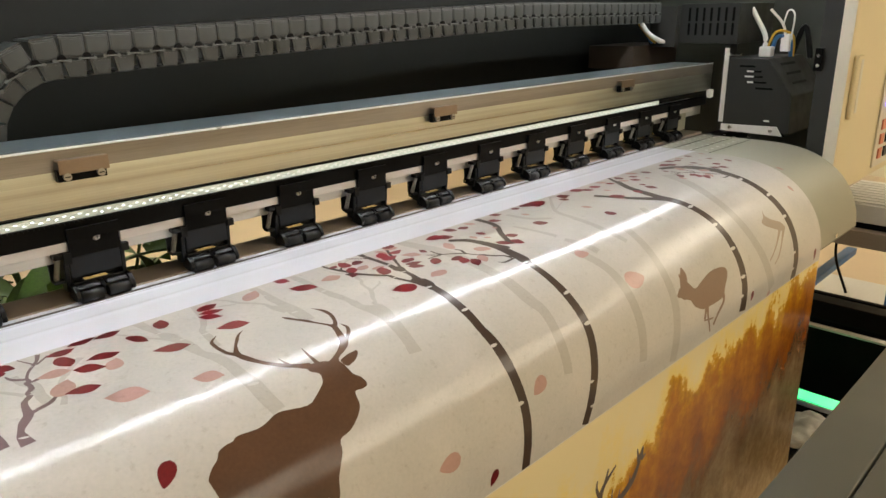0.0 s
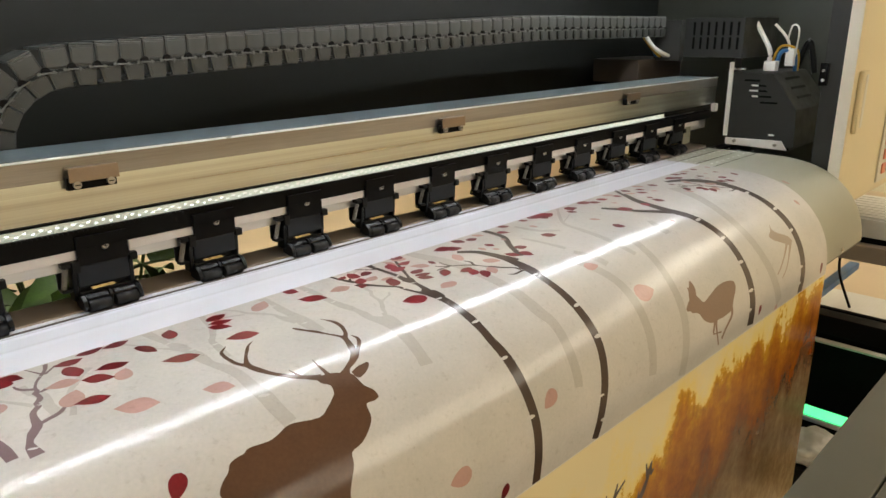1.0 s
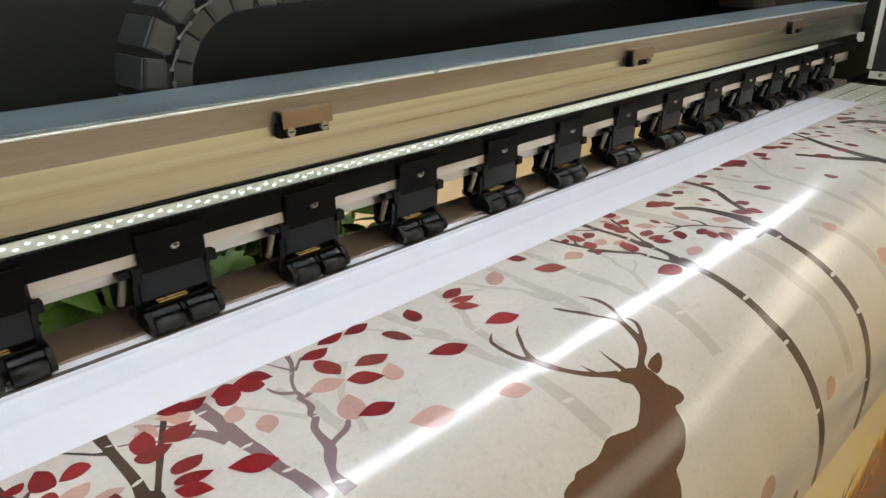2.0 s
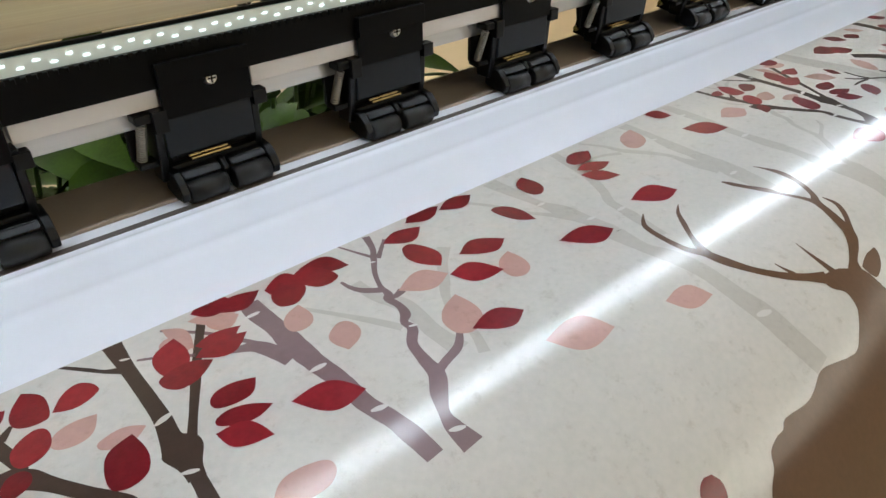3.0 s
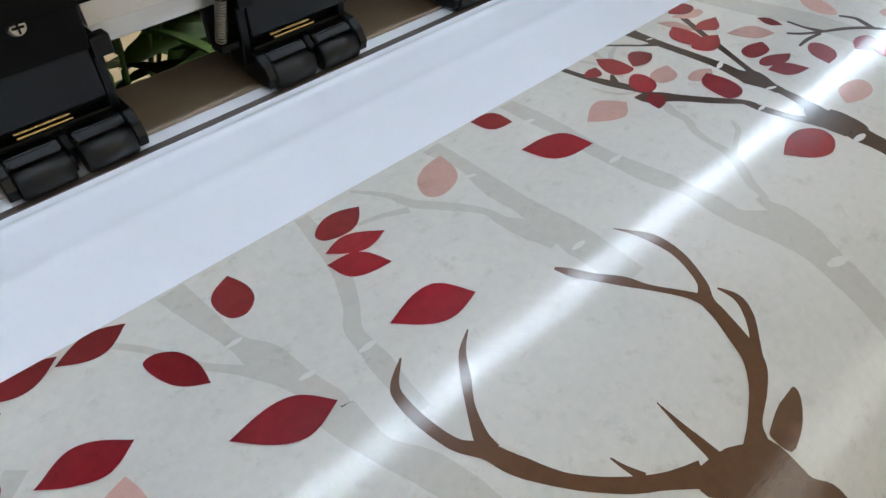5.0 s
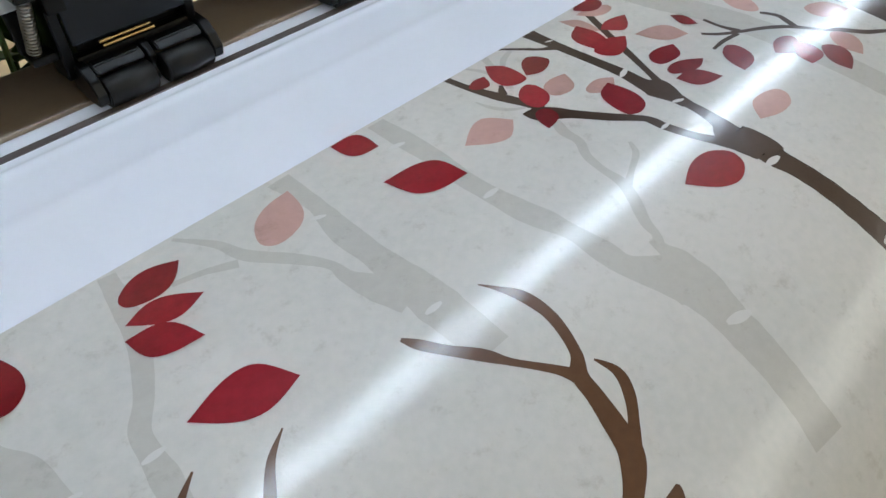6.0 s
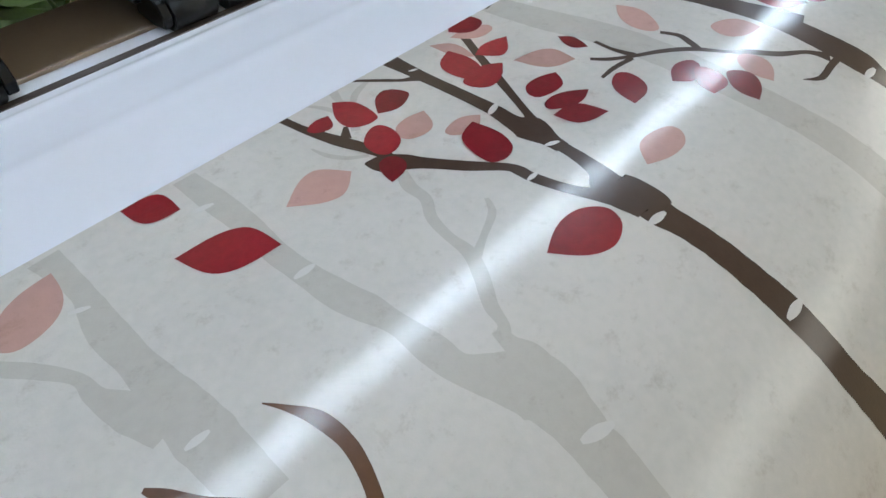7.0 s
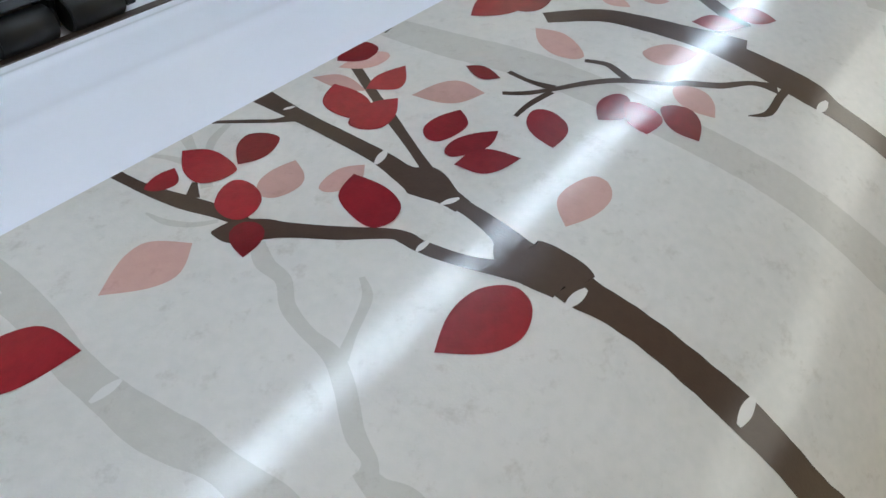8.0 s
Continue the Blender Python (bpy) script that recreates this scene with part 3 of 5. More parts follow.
    part("lever", bm, BLACK_PLASTIC, u)
    bm = bmesh.new()
    prism(bm, [(0.012, -0.034), (0.050, -0.034), (0.060, -0.070), (0.022, -0.072)], 0.016, 0.022)
    part("lever", bm, BLACK_PLASTIC, u)
    boxed("spring_arm", BLACK_PLASTIC, u, (-0.0560, -0.0448, -0.002, 0.012, -0.0215, -0.0150), 0.0015)
    boxed("spring_foot", BLACK_PLASTIC, u, (-0.0580, -0.0448, 0.005, 0.018, -0.0560, -0.0515), 0.0012)
    boxed("spring_guide", BLACK_PLASTIC, u, (-0.0590, -0.0470, 0.0165, 0.0195, -0.0530, -0.0180), 0.001)
    part("lever_pin", cylinder(bmesh.new(), (-0.0325, 0.044, -0.064), (-0.0295, 0.044, -0.064), 0.0032, n=10), BRASS, u)
    return u


unit = pinch_unit()
for k in range(-4, 11):
    if k:
        copy_thing(unit, pose(0.16 * k, 0, 1.0))
strip_bm = bmesh.new()
box(strip_bm, 0.033, 0.124, 0.003, 0.0155, 0.9865, 0.999, 0.0006)
ws = part("white_strip", strip_bm, WHITE_ALU, beam, "white anodised strip")
for k in range(-9, 11):
    if k:
        o = new("white_strip", ws.data)
        o.parent = beam
        o.location = (0.16 * k, 0, 0)
boxed("end_block", GREEN_METAL, beam, (1.655, 1.70, 0.012, 0.03, 0.935, 0.985), 0.002, "pale grey metal end block")

# ---- print carriage ----
car = thing("print_carriage", "dark print carriage with slotted side cover and white corner trim", "print carriage", at=(1.845, -0.03, 0.93))


def at_car(ob):
    ob.matrix_parent_inverse = Matrix.Translation((-1.845, 0.03, -0.93))
    return ob


bm = bmesh.new()
prism(bm, [(-0.036, 0.944), (-0.036, 1.135), (-0.152, 1.134), (-0.229, 1.034), (-0.234, 0.925), (-0.05, 0.925)], 1.846, 2.12)
bmesh.ops.bevel(bm, geom=list(bm.edges), offset=0.0015, segments=2, affect="EDGES")
cov = at_car(part("cover", bm, CARRIAGE_METAL, car, "slate grey folded cover"))
bm = bmesh.new()
for y, z, w in ((-0.095, 1.112, 0.045), (-0.115, 1.098, 0.045), (-0.115, 1.083, 0.055), (-0.125, 1.067, 0.06), (-0.150, 1.050, 0.05)):
    box(bm, 1.8448, 1.8458, y - w / 2, y + w / 2, z - 0.0028, z + 0.0028)
part("cover_slot", bm, BLACK_METAL, cov)
# the upper three white strips paint the brightness showing through the slots
bm = bmesh.new()
for y, z, w in ((-0.105, 1.098, 0.020), (-0.103, 1.083, 0.026), (-0.108, 1.067, 0.018), (-0.168, 0.958, 0.016)):
    box(bm, 1.8440, 1.8447, y - w / 2, y + w / 2, z - 0.0024, z + 0.0024)
part("label_strip", bm, WHITE_PLASTIC, cov)
bm = bmesh.new()
for k in range(3):
    z = 1.116 - 0.026 * k
    y = -0.152 - (1.134 - z) * 0.77
    box(bm, -0.055, 0.055, -0.0008, 0.0008, -0.004, 0.004, turn=Matrix.Translation((1.965, y - 0.0006, z)) @ Matrix.Rotation(-math.atan(0.77), 4, "X"))
part("front_slot", bm, BLACK_METAL, cov)
bm = bmesh.new()
prism(bm, [(-0.0265, 0.946), (-0.0265, 1.163), (-0.0385, 1.163), (-0.0385, 0.946)], 1.838, 1.8438)
at_car(part("upright_trim", bm, WHITE_PLASTIC, car, "white upright trim"))
bm = bmesh.new()
prism(bm, [(-0.036, 0.940), (-0.20, 0.944), (-0.2175, 0.918), (-0.036, 0.921)], 1.838, 1.8438)
at_car(part("foot_trim", bm, WHITE_PLASTIC, car, "white foot trim"))
for y in (-0.065, -0.185):
    at_car(part("screw", cylinder(bmesh.new(), (1.838, y, 0.932), (1.834, y, 0.932), 0.006, n=14), BRIGHT_STEEL, car))
at_car(part("screw", cylinder(bmesh.new(), (1.845, -0.02, 1.145), (1.838, -0.075, 1.145), 0.0035, n=10), BRIGHT_STEEL, car))
at_car(boxed("underside", BLACK_METAL, car, (1.85, 2.10, -0.22, -0.03, 0.9165, 0.9245), 0.001))
up = at_car(part("electronics_box", box(bmesh.new(), 1.826, 2.08, -0.064, 0.118, 1.176, 1.290, 0.002), CARRIAGE_METAL, car, "slate grey slotted electronics box"))
bm = bmesh.new()
for k in range(7):
    y = 0.088 - 0.0225 * k
    box(bm, 1.8245, 1.8258, y - 0.0035, y + 0.0035, 1.200, 1.234)
    box(bm, 1.8245, 1.8258, y - 0.0035, y + 0.0035, 1.240, 1.278)
part("box_slot", bm, BLACK_METAL, up)
at_car(boxed("back_plate", CARRIAGE_METAL, car, (1.80, 1.8255, 0.1185, 0.205, 1.165, 1.285), 0.001))
at_car(boxed("link_plate", CARRIAGE_METAL, car, (1.85, 1.90, -0.036, -0.026, 1.10, 1.18), 0.001))
for pts, r, mt in (([(1.93, -0.10, 1.136), (1.93, -0.105, 1.19), (1.92, -0.075, 1.25), (1.92, -0.06, 1.275)], 0.007, WHITE_PLASTIC), ([(1.97, -0.15, 1.15), (1.97, -0.14, 1.22), (1.96, -0.10, 1.27)], 0.004, WHITE_PLASTIC), ([(1.97, -0.16, 1.15), (1.96, -0.17, 1.25), (1.96, -0.15, 1.265), (1.96, -0.14, 1.22)], 0.0025, WHITE_PLASTIC), ([(1.95, -0.12, 1.135), (1.95, -0.13, 1.19), (1.97, -0.16, 1.185), (1.98, -0.165, 1.135)], 0.006, BLUE_PAINT), ([(1.95, -0.10, 1.135), (1.95, -0.125, 1.205), (1.98, -0.165, 1.195), (1.985, -0.17, 1.135)], 0.0035, YELLOW_PLASTIC), ([(2.0, -0.16, 1.135), (2.0, -0.19, 1.22), (2.0, -0.215, 1.13)], 0.009, BLACK_PLASTIC)):
    at_car(smooth(part("cable", tube(bmesh.new(), pts, r), mt, car)))
at_car(boxed("cable_plug", WHITE_PLASTIC, car, (1.915, 1.945, -0.13, -0.095, 1.136, 1.165), 0.003))
at_car(boxed("cable_plug", WHITE_PLASTIC, car, (1.955, 1.985, -0.165, -0.14, 1.15, 1.20), 0.003))

# ---- cable chain ----
chain = thing("cable_chain", "dark grey plastic cable chain looping behind the beam", "cable chain", at=(0, 0.2, 1.2))


def chain_course(d):
    """Hinge line: the upper run, the bend and the lower run."""
    run = 1.745
    cx, r = 0.045, 0.110
    if d < run:
        x = 1.79 - d
        return Vector((x, 0, 1.218 + 0.045 * min(1, (x - cx) / 1.1) ** 0.8 if x > cx else 1.218)), math.pi
    a = (d - run) / r
    if a < math.pi:
        return Vector((cx - r * math.sin(a), 0, 1.108 + r * math.cos(a))), math.pi + a
    return Vector((cx + (d - run - math.pi * r), 0, 0.998)), 2 * math.pi


def link_mesh(name, dims, cut=None):
    bm = bmesh.new()
    for d in dims:
        box(bm, *d, 0.0012)
    me = bpy.data.meshes.new(name)
    bm.to_mesh(me)
    bm.free()
    me.materials.append(CHAIN_PLASTIC)
    return me


PITCH = 0.0355
# local x along the chain, z outward from the bend
bm = bmesh.new()
for dx, y0, y1, grow in ((0.0, -0.037, -0.032, 0.0), (0.001, -0.0378, -0.0371, -0.003)):
    a = [bm.verts.new((x + dx, y0, z)) for x, z in ((-0.0150 - grow, -0.003 + grow), (0.0160 + grow, -0.003 + grow), (0.0135 + grow, -0.025 - grow), (-0.0110 - grow, -0.025 - grow))]
    b = [bm.verts.new((v.co.x, y1, v.co.z)) for v in a]
    bm.faces.new(a)
    bm.faces.new(b[::-1])
    for k in range(4):
        bm.faces.new((a[k], b[k], b[(k + 1) % 4], a[(k + 1) % 4]))
bmesh.ops.recalc_face_normals(bm, faces=bm.faces)
side_low = bpy.data.meshes.new("side_plate")
bm.to_mesh(side_low)
bm.free()
side_low.materials.append(CHAIN_PLASTIC)
side_high = link_mesh("side_plate", [(-0.0172, 0.0172, -0.035, -0.030, 0.0008, 0.030), (-0.0150, 0.0150, -0.0356, -0.0345, 0.0035, 0.0275)])
crown = link_mesh("cross_bar", [(-0.0172, 0.0172, -0.034, 0.034, 0.0305, 0.0335)])
floor_bar = link_mesh("cross_bar", [(-0.0155, 0.0155, -0.034, 0.034, -0.027, -0.0245)])
bm = bmesh.new()
cylinder(bm, (-PITCH / 2, -0.0386, 0.0005), (-PITCH / 2, -0.0345, 0.0005), 0.0058, n=14)
pin_me = bpy.data.meshes.new("hinge_hole")
bm.to_mesh(pin_me)
bm.free()
pin_me.materials.append(BLACK_METAL)
bm = bmesh.new()
box(bm, -PITCH / 2 - 0.0115, -PITCH / 2 + 0.0115, -0.0402, -0.0388, -0.0034, -0.0010, 0.0005)
for sx in (-1, 1):
    cylinder(bm, (-PITCH / 2 + sx * 0.0105, -0.0405, -0.0022), (-PITCH / 2 + sx * 0.0105, -0.0388, -0.0022), 0.0026, n=8)
tie_me = bpy.data.meshes.new("hinge_tie")
bm.to_mesh(tie_me)
bm.free()
tie_me.materials.append(TIE_PLASTIC)
for i in range(64):
    p, a = chain_course((i + 0.5) * PITCH)
    # outward normal of the bend
    m = Matrix.Translation((p.x, 0.0, p.z - 1.2)) @ Matrix.Rotation(-(a - math.pi), 4, "Y")
    link = new("link", side_high)
    link.parent = chain
    link.matrix_basis = m
    for me in (side_low, crown, floor_bar, pin_me, tie_me):
        o = new(me.name, me)
        o.parent = link
bm = bmesh.new()
rb = thing("ribbon_cable", "rainbow ribbon cable and white hoses leaving the chain", "cable", at=(1.72, 0.2, 1.2))
for k, (mt, dy) in enumerate(((WHITE_PLASTIC, 0.0), (WHITE_PLASTIC, 0.012), (YELLOW_PLASTIC, 0.03), (BLUE_PAINT, 0.04))):
    o = smooth(part("hose", tube(bmesh.new(), [(1.68 + 0.02 * k, 0.165 + dy, 1.235), (1.72 + 0.02 * k, 0.16 + dy, 1.205), (1.80, 0.155 + dy, 1.18), (1.825, 0.15 + dy, 1.18)], 0.006), mt, rb))
    o.matrix_parent_inverse = Matrix.Translation((-1.72, -0.2, -1.2))
for k, mt in enumerate((BLUE_PAINT, RED_PLASTIC, YELLOW_PLASTIC)):
    o = boxed("ribbon_band", mt, rb, (-0.076 + 0.004 * k, -0.0725 + 0.004 * k, 0.19, 0.192, 1.10, 1.135))
    o.matrix_parent_inverse = Matrix.Translation((-1.72, -0.2, -1.2))
tray = part("chain_tray", box(bmesh.new(), -1.5, 1.8, 0.15, 0.26, 0.955, 0.966, 0.002), BLACK_METAL, printer)
boxed("rear_bracket", surface("brown_bracket", (0.055, 0.042, 0.032), 0.45, 0.0, 0.2, 12, 400, 0.1), printer, (1.70, 1.98, 0.20, 0.36, 1.10, 1.17), 0.002, "brown metal bracket")

# ---- behind the printer ----
def leaf_blade(bm, m, length, width, droop):
    n = 7
    rows = []
    for i in range(n + 1):
        t = i / n
        w = width * math.sin(math.pi * min(1, t * 0.93 + 0.07)) ** 0.8 * (1 - 0.25 * t)
        z = -droop * t * t * length
        rows.append([bm.verts.new(m @ Vector((sx * w / 2, t * length, z + abs(sx) * w * 0.14))) for sx in (-1, 0, 1)])
    for a, b in zip(rows, rows[1:]):
        for k in range(2):
            bm.faces.new((a[k], a[k + 1], b[k + 1], b[k])).smooth = True


def potted_plant(x, y, height, spread, seed, count):
    r = random.Random(seed)
    pl = thing("potted_plant", "leafy green potted plant standing behind the printer", "plant", "plants behind the printer", at=(x, y, 0))
    bm = bmesh.new()
    cylinder(bm, (0, 0, 0), (0, 0, 0.26), 0.10, 0.14, 24)
    smooth(part("pot", bm, POT, pl, "cream glazed pot"))
    part("soil", cylinder(bmesh.new(), (0, 0, 0.2605), (0, 0, 0.266), 0.125, n=20), SOIL, pl)
    for i in range(count):
        a = r.uniform(0, 2 * math.pi)
        rad = spread * math.sqrt(r.random())
        top = Vector((rad * math.cos(a), rad * math.sin(a), height * r.uniform(0.55, 1.0)))
        base = Vector((0.05 * math.cos(a), 0.05 * math.sin(a), 0.262))
        mid = base.lerp(top, 0.55) + Vector((0, 0, 0.05))
        part("stem", tube(bmesh.new(), [base, mid, top], 0.004, 5), STEM_GREEN, pl)
        bm = bmesh.new()
        for k in range(3):
            m = Matrix.Translation(top - Vector((0, 0, 0.05 * k))) @ Euler((r.uniform(-0.5, 0.5), r.uniform(-0.6, 0.6), a - math.pi / 2 + r.uniform(-1.2, 1.2))).to_matrix().to_4x4()
            leaf_blade(bm, m, r.uniform(0.13, 0.20), r.uniform(0.06, 0.10), r.uniform(0.2, 0.7))
        part("foliage", bm, LEAF_GREEN, pl)
    return pl


potted_plant(0.14, 0.60, 0.86, 0.22, 3, 74)
potted_plant(-0.28, 0.66, 0.82, 0.20, 9, 48)
potted_plant(0.60, 0.80, 0.66, 0.16, 5, 30)
# made-up boxes: white for a bright patch, amber for a warm glow
bright_patch_box = thing("carton", "white box standing in for a bright patch behind the printer", "carton", at=(1.05, 0.95, 0))
bm = bmesh.new()
box(bm, -0.16, 0.16, -0.14, 0.14, 0.0, 0.42, 0.004)
part("body", bm, WHITE_PLASTIC, bright_patch_box)
boxed("tape", BEIGE_EDGE, bright_patch_box, (-0.03, 0.03, -0.141, 0.141, 0.4202, 0.4206))
amber = thing("carton", "amber box standing in for a warm glow behind the printer", "carton", at=(2.3, 0.8, 0))
boxed("body", AMBER, amber, (-0.14, 0.14, -0.12, 0.12, 0.0, 0.5), 0.004)
boxed("tape", BEIGE_EDGE, amber, (-0.03, 0.03, -0.121, 0.121, 0.5002, 0.5006))

# ---- shelf and parts beside the printer ----
rack = thing("steel_rack", "blue and grey steel rack beside the printer", "rack", at=(2.6, -0.2, 0))


def at_rack(ob):
    ob.matrix_parent_inverse = Matrix.Translation((-2.6, 0.2, 0))
    return ob


for x, y in ((2.42, -0.46), (3.1, -0.46), (2.42, 0.25), (3.1, 0.25)):
    at_rack(boxed("post", BLUE_PAINT, rack, (x - 0.022, x + 0.022, y - 0.02, y + 0.02, 0.0, 0.47), 0.003, "blue painted post"))
at_rack(boxed("shelf", TAUPE, rack, (2.38, 3.14, -0.43, 0.28, 0.472, 0.53), 0.003, "grey steel shelf"))
at_rack(boxed("low_rail", BLUE_PAINT, rack, (2.40, 3.12, -0.16, -0.12, 0.22, 0.25), 0.003))
at_rack(boxed("low_shelf", ALU, rack, (2.35, 3.14, -0.425, 0.27, 0.085, 0.10), 0.002, "aluminium lower shelf"))
unit_box = thing("power_unit", "white ribbed power unit on the grey shelf", "power unit", at=(2.62, -0.3, 0.531))
boxed("base", BLACK_METAL, unit_box, (-0.2, 0.22, -0.12, 0.10, 0.0, 0.02), 0.002)
boxed("cover", WHITE_PLASTIC, unit_box, (-0.2, 0.22, -0.12, 0.10, 0.0205, 0.085), 0.003)
for i in range(9):
    boxed("rib", WHITE_PLASTIC, unit_box, (-0.185 + 0.042 * i, -0.160 + 0.042 * i, -0.11, 0.09, 0.0855, 0.092), 0.002)
bl = thing("black_bin", "black plastic waste bin with a bright rim", "bin", at=(2.0, -0.4, 0))
for name, dims, mt in (("side", (0.0, 0.02, -0.40, 0.32, 0.0, 0.296), BIN_PLASTIC), ("side", (0.33, 0.35, -0.40, 0.32, 0.0, 0.296), BIN_PLASTIC), ("end", (0.0205, 0.3295, 0.30, 0.32, 0.0, 0.296), BIN_PLASTIC), ("end", (0.0205, 0.3295, -0.40, -0.38, 0.0, 0.296), BIN_PLASTIC), ("base", (0.0205, 0.3295, -0.3795, 0.2995, 0.0, 0.02), BIN_PLASTIC), ("rim", (-0.004, 0.024, -0.404, 0.324, 0.2965, 0.303), ALU)):
    boxed(name, mt, bl, dims, 0.0015)
tray_low = thing("drip_tray", "low black drip tray on the floor", "tray", at=(1.78, -0.4, 0))
boxed("body", BLACK_PLASTIC, tray_low, (-0.20, 0.19, -0.25, 0.25, 0.0, 0.08), 0.004)
gl = thing("indicator_board", "green glowing circuit board on a black tray", "circuit board", at=(1.82, -0.42, 0.081))
boxed("board", GREEN_GLOW, gl, (-0.03, 0.03, -0.10, 0.12, 0.06, 0.066), 0.001, "glowing green board")
boxed("rail", ALU, gl, (-0.045, -0.033, -0.11, 0.13, 0.052, 0.064), 0.001)
boxed("stand", BLACK_PLASTIC, gl, (-0.032, 0.03, -0.10, 0.12, 0.0, 0.0595), 0.001)
cl = thing("cloth", "crumpled white and blue cloth on a black tray", "cloth", at=(1.68, -0.42, 0.081))
for shift, mt, seed in (((0.0, -0.03), WHITE_PLASTIC, 0.0), ((-0.01, 0.07), BLUE_PAINT, 4.0)):
    bm = bmesh.new()
    bmesh.ops.create_icosphere(bm, subdivisions=5, radius=0.075)
    for v in bm.verts:
        q = v.co * 22 + Vector((seed, 0, 0))
        v.co *= 1 + 0.28 * noise.noise(q) + 0.10 * noise.noise(q * 2.7)
        v.co = Vector((v.co.x + shift[0], v.co.y + shift[1], max(0.0, v.co.z * 0.6 + 0.03)))
    smooth(part("fold", bm, mt, cl))
wires = thing("loose_wires", "red and black loose wires on the rack", "wires", at=(2.5, -0.3, 0.1))
for pts, mt in (([(2.50, -0.42, 0.115), (2.46, -0.36, 0.20), (2.52, -0.30, 0.14), (2.60, -0.36, 0.11)], RED_PLASTIC), ([(2.55, -0.42, 0.12), (2.50, -0.34, 0.18), (2.6, -0.28, 0.20), (2.7, -0.35, 0.12)], RED_PLASTIC), ([(2.45, -0.30, 0.12), (2.5, -0.25, 0.20), (2.62, -0.30, 0.16), (2.7, -0.4, 0.11)], BLACK_PLASTIC), ([(2.40, -0.26, 0.47), (2.40, -0.27, 0.40), (2.43, -0.31, 0.28)], BLACK_PLASTIC)):
    o = smooth(part("wire", tube(bmesh.new(), pts, 0.005, 6), mt, wires))
    o.matrix_parent_inverse = Matrix.Translation((-2.5, 0.3, -0.1))

# ---- the printed sheet ----
sheet = thing("printed_sheet", "glossy vinyl sheet printed with birches, red leaves and brown shapes", "printed sheet", at=(0, 0, 0))


part("white_vinyl", sheet_patch(-1.5, 1.49, -0.004, 1.36, 0.0, 6, 0.001), WHITE_SHEET, sheet, "blank white glossy vinyl")
part("birch_print", sheet_patch(-0.372, 1.49, 0.1255, 0.5990, 0.00008, 6, 0.003), PALE_INK, sheet, "pale mottled birch wood picture")
part("sunset_print", sheet_patch(-0.372, 1.49, 0.5998, 1.30, 0.00008, 6, 0.003, True), SUNSET, sheet, "orange autumn sunset picture")

INKS = {"G": (GREY_INK, 0.00014, "pale_tree"), "P": (PURPLE_INK, 0.00020, "branch"), "B": (BROWN_INK, 0.00020, "branch"), "A": (BROWN_INK, 0.00020, "branch"), "S": (SHAPE_INK, 0.00026, "brown_shape"), "M": (MID_INK, 0.00024, "brown_shape"), "F": (FAINT_INK, 0.00018, "brown_shape"), "D": (RED_INK, 0.00034, "leaf"), "L": (PINK_INK, 0.00027, "leaf")}
SERIAL = [0]
S_END = 0.5985


def lifted(kind):
    SERIAL[0] += 1
    return INKS[kind][1] + 0.000004 * (SERIAL[0] % {"D": 40, "L": 17}.get(kind, 13))


def inside_print(x, s, kind=""):
    if kind == "A":
        return x, max(s, 0.601)
    return max(x, -0.3718), min(max(s, 0.1258), S_END)


def stroke(kind, *knots):
    """A printed stroke of changing width along knots of (x, s, width)."""
    ink_m, _, name = INKS[kind]
    lift = lifted(kind)
    longest = max(math.hypot(q[0] - p[0], q[1] - p[1]) for p, q in zip(knots, knots[1:]))
    pts = spline([Vector(k) for k in knots], max(10, int(longest / 0.004)))
    bm = bmesh.new()
    rows = []
    for i, p in enumerate(pts):
        d = pts[min(i + 1, len(pts) - 1)] - pts[max(i - 1, 0)]
        l = math.hypot(d.x, d.y) or 1
        nx, ny = -d.y / l, d.x / l
        w = max(p.z, 0.0004) * (1 + 0.05 * noise.noise(Vector((p.x * 160, p.y * 160, 0))))
        rows.append([bm.verts.new(on_sheet(*inside_print(p.x + nx * w * f, p.y + ny * w * f, kind), lift)) for f in (-0.5, -0.17, 0.17, 0.5)])
    for a, b in zip(rows, rows[1:]):
        for k in range(3):
            bm.faces.new((a[k], a[k + 1], b[k + 1], b[k])).smooth = True
    upward(bm)
    return part(name, bm, ink_m, sheet)


def upward(bm):
    bm.normal_update()
    flip = [f for f in bm.faces if f.normal.z - f.normal.y < 0]
    if flip:
        bmesh.ops.reverse_faces(bm, faces=flip)


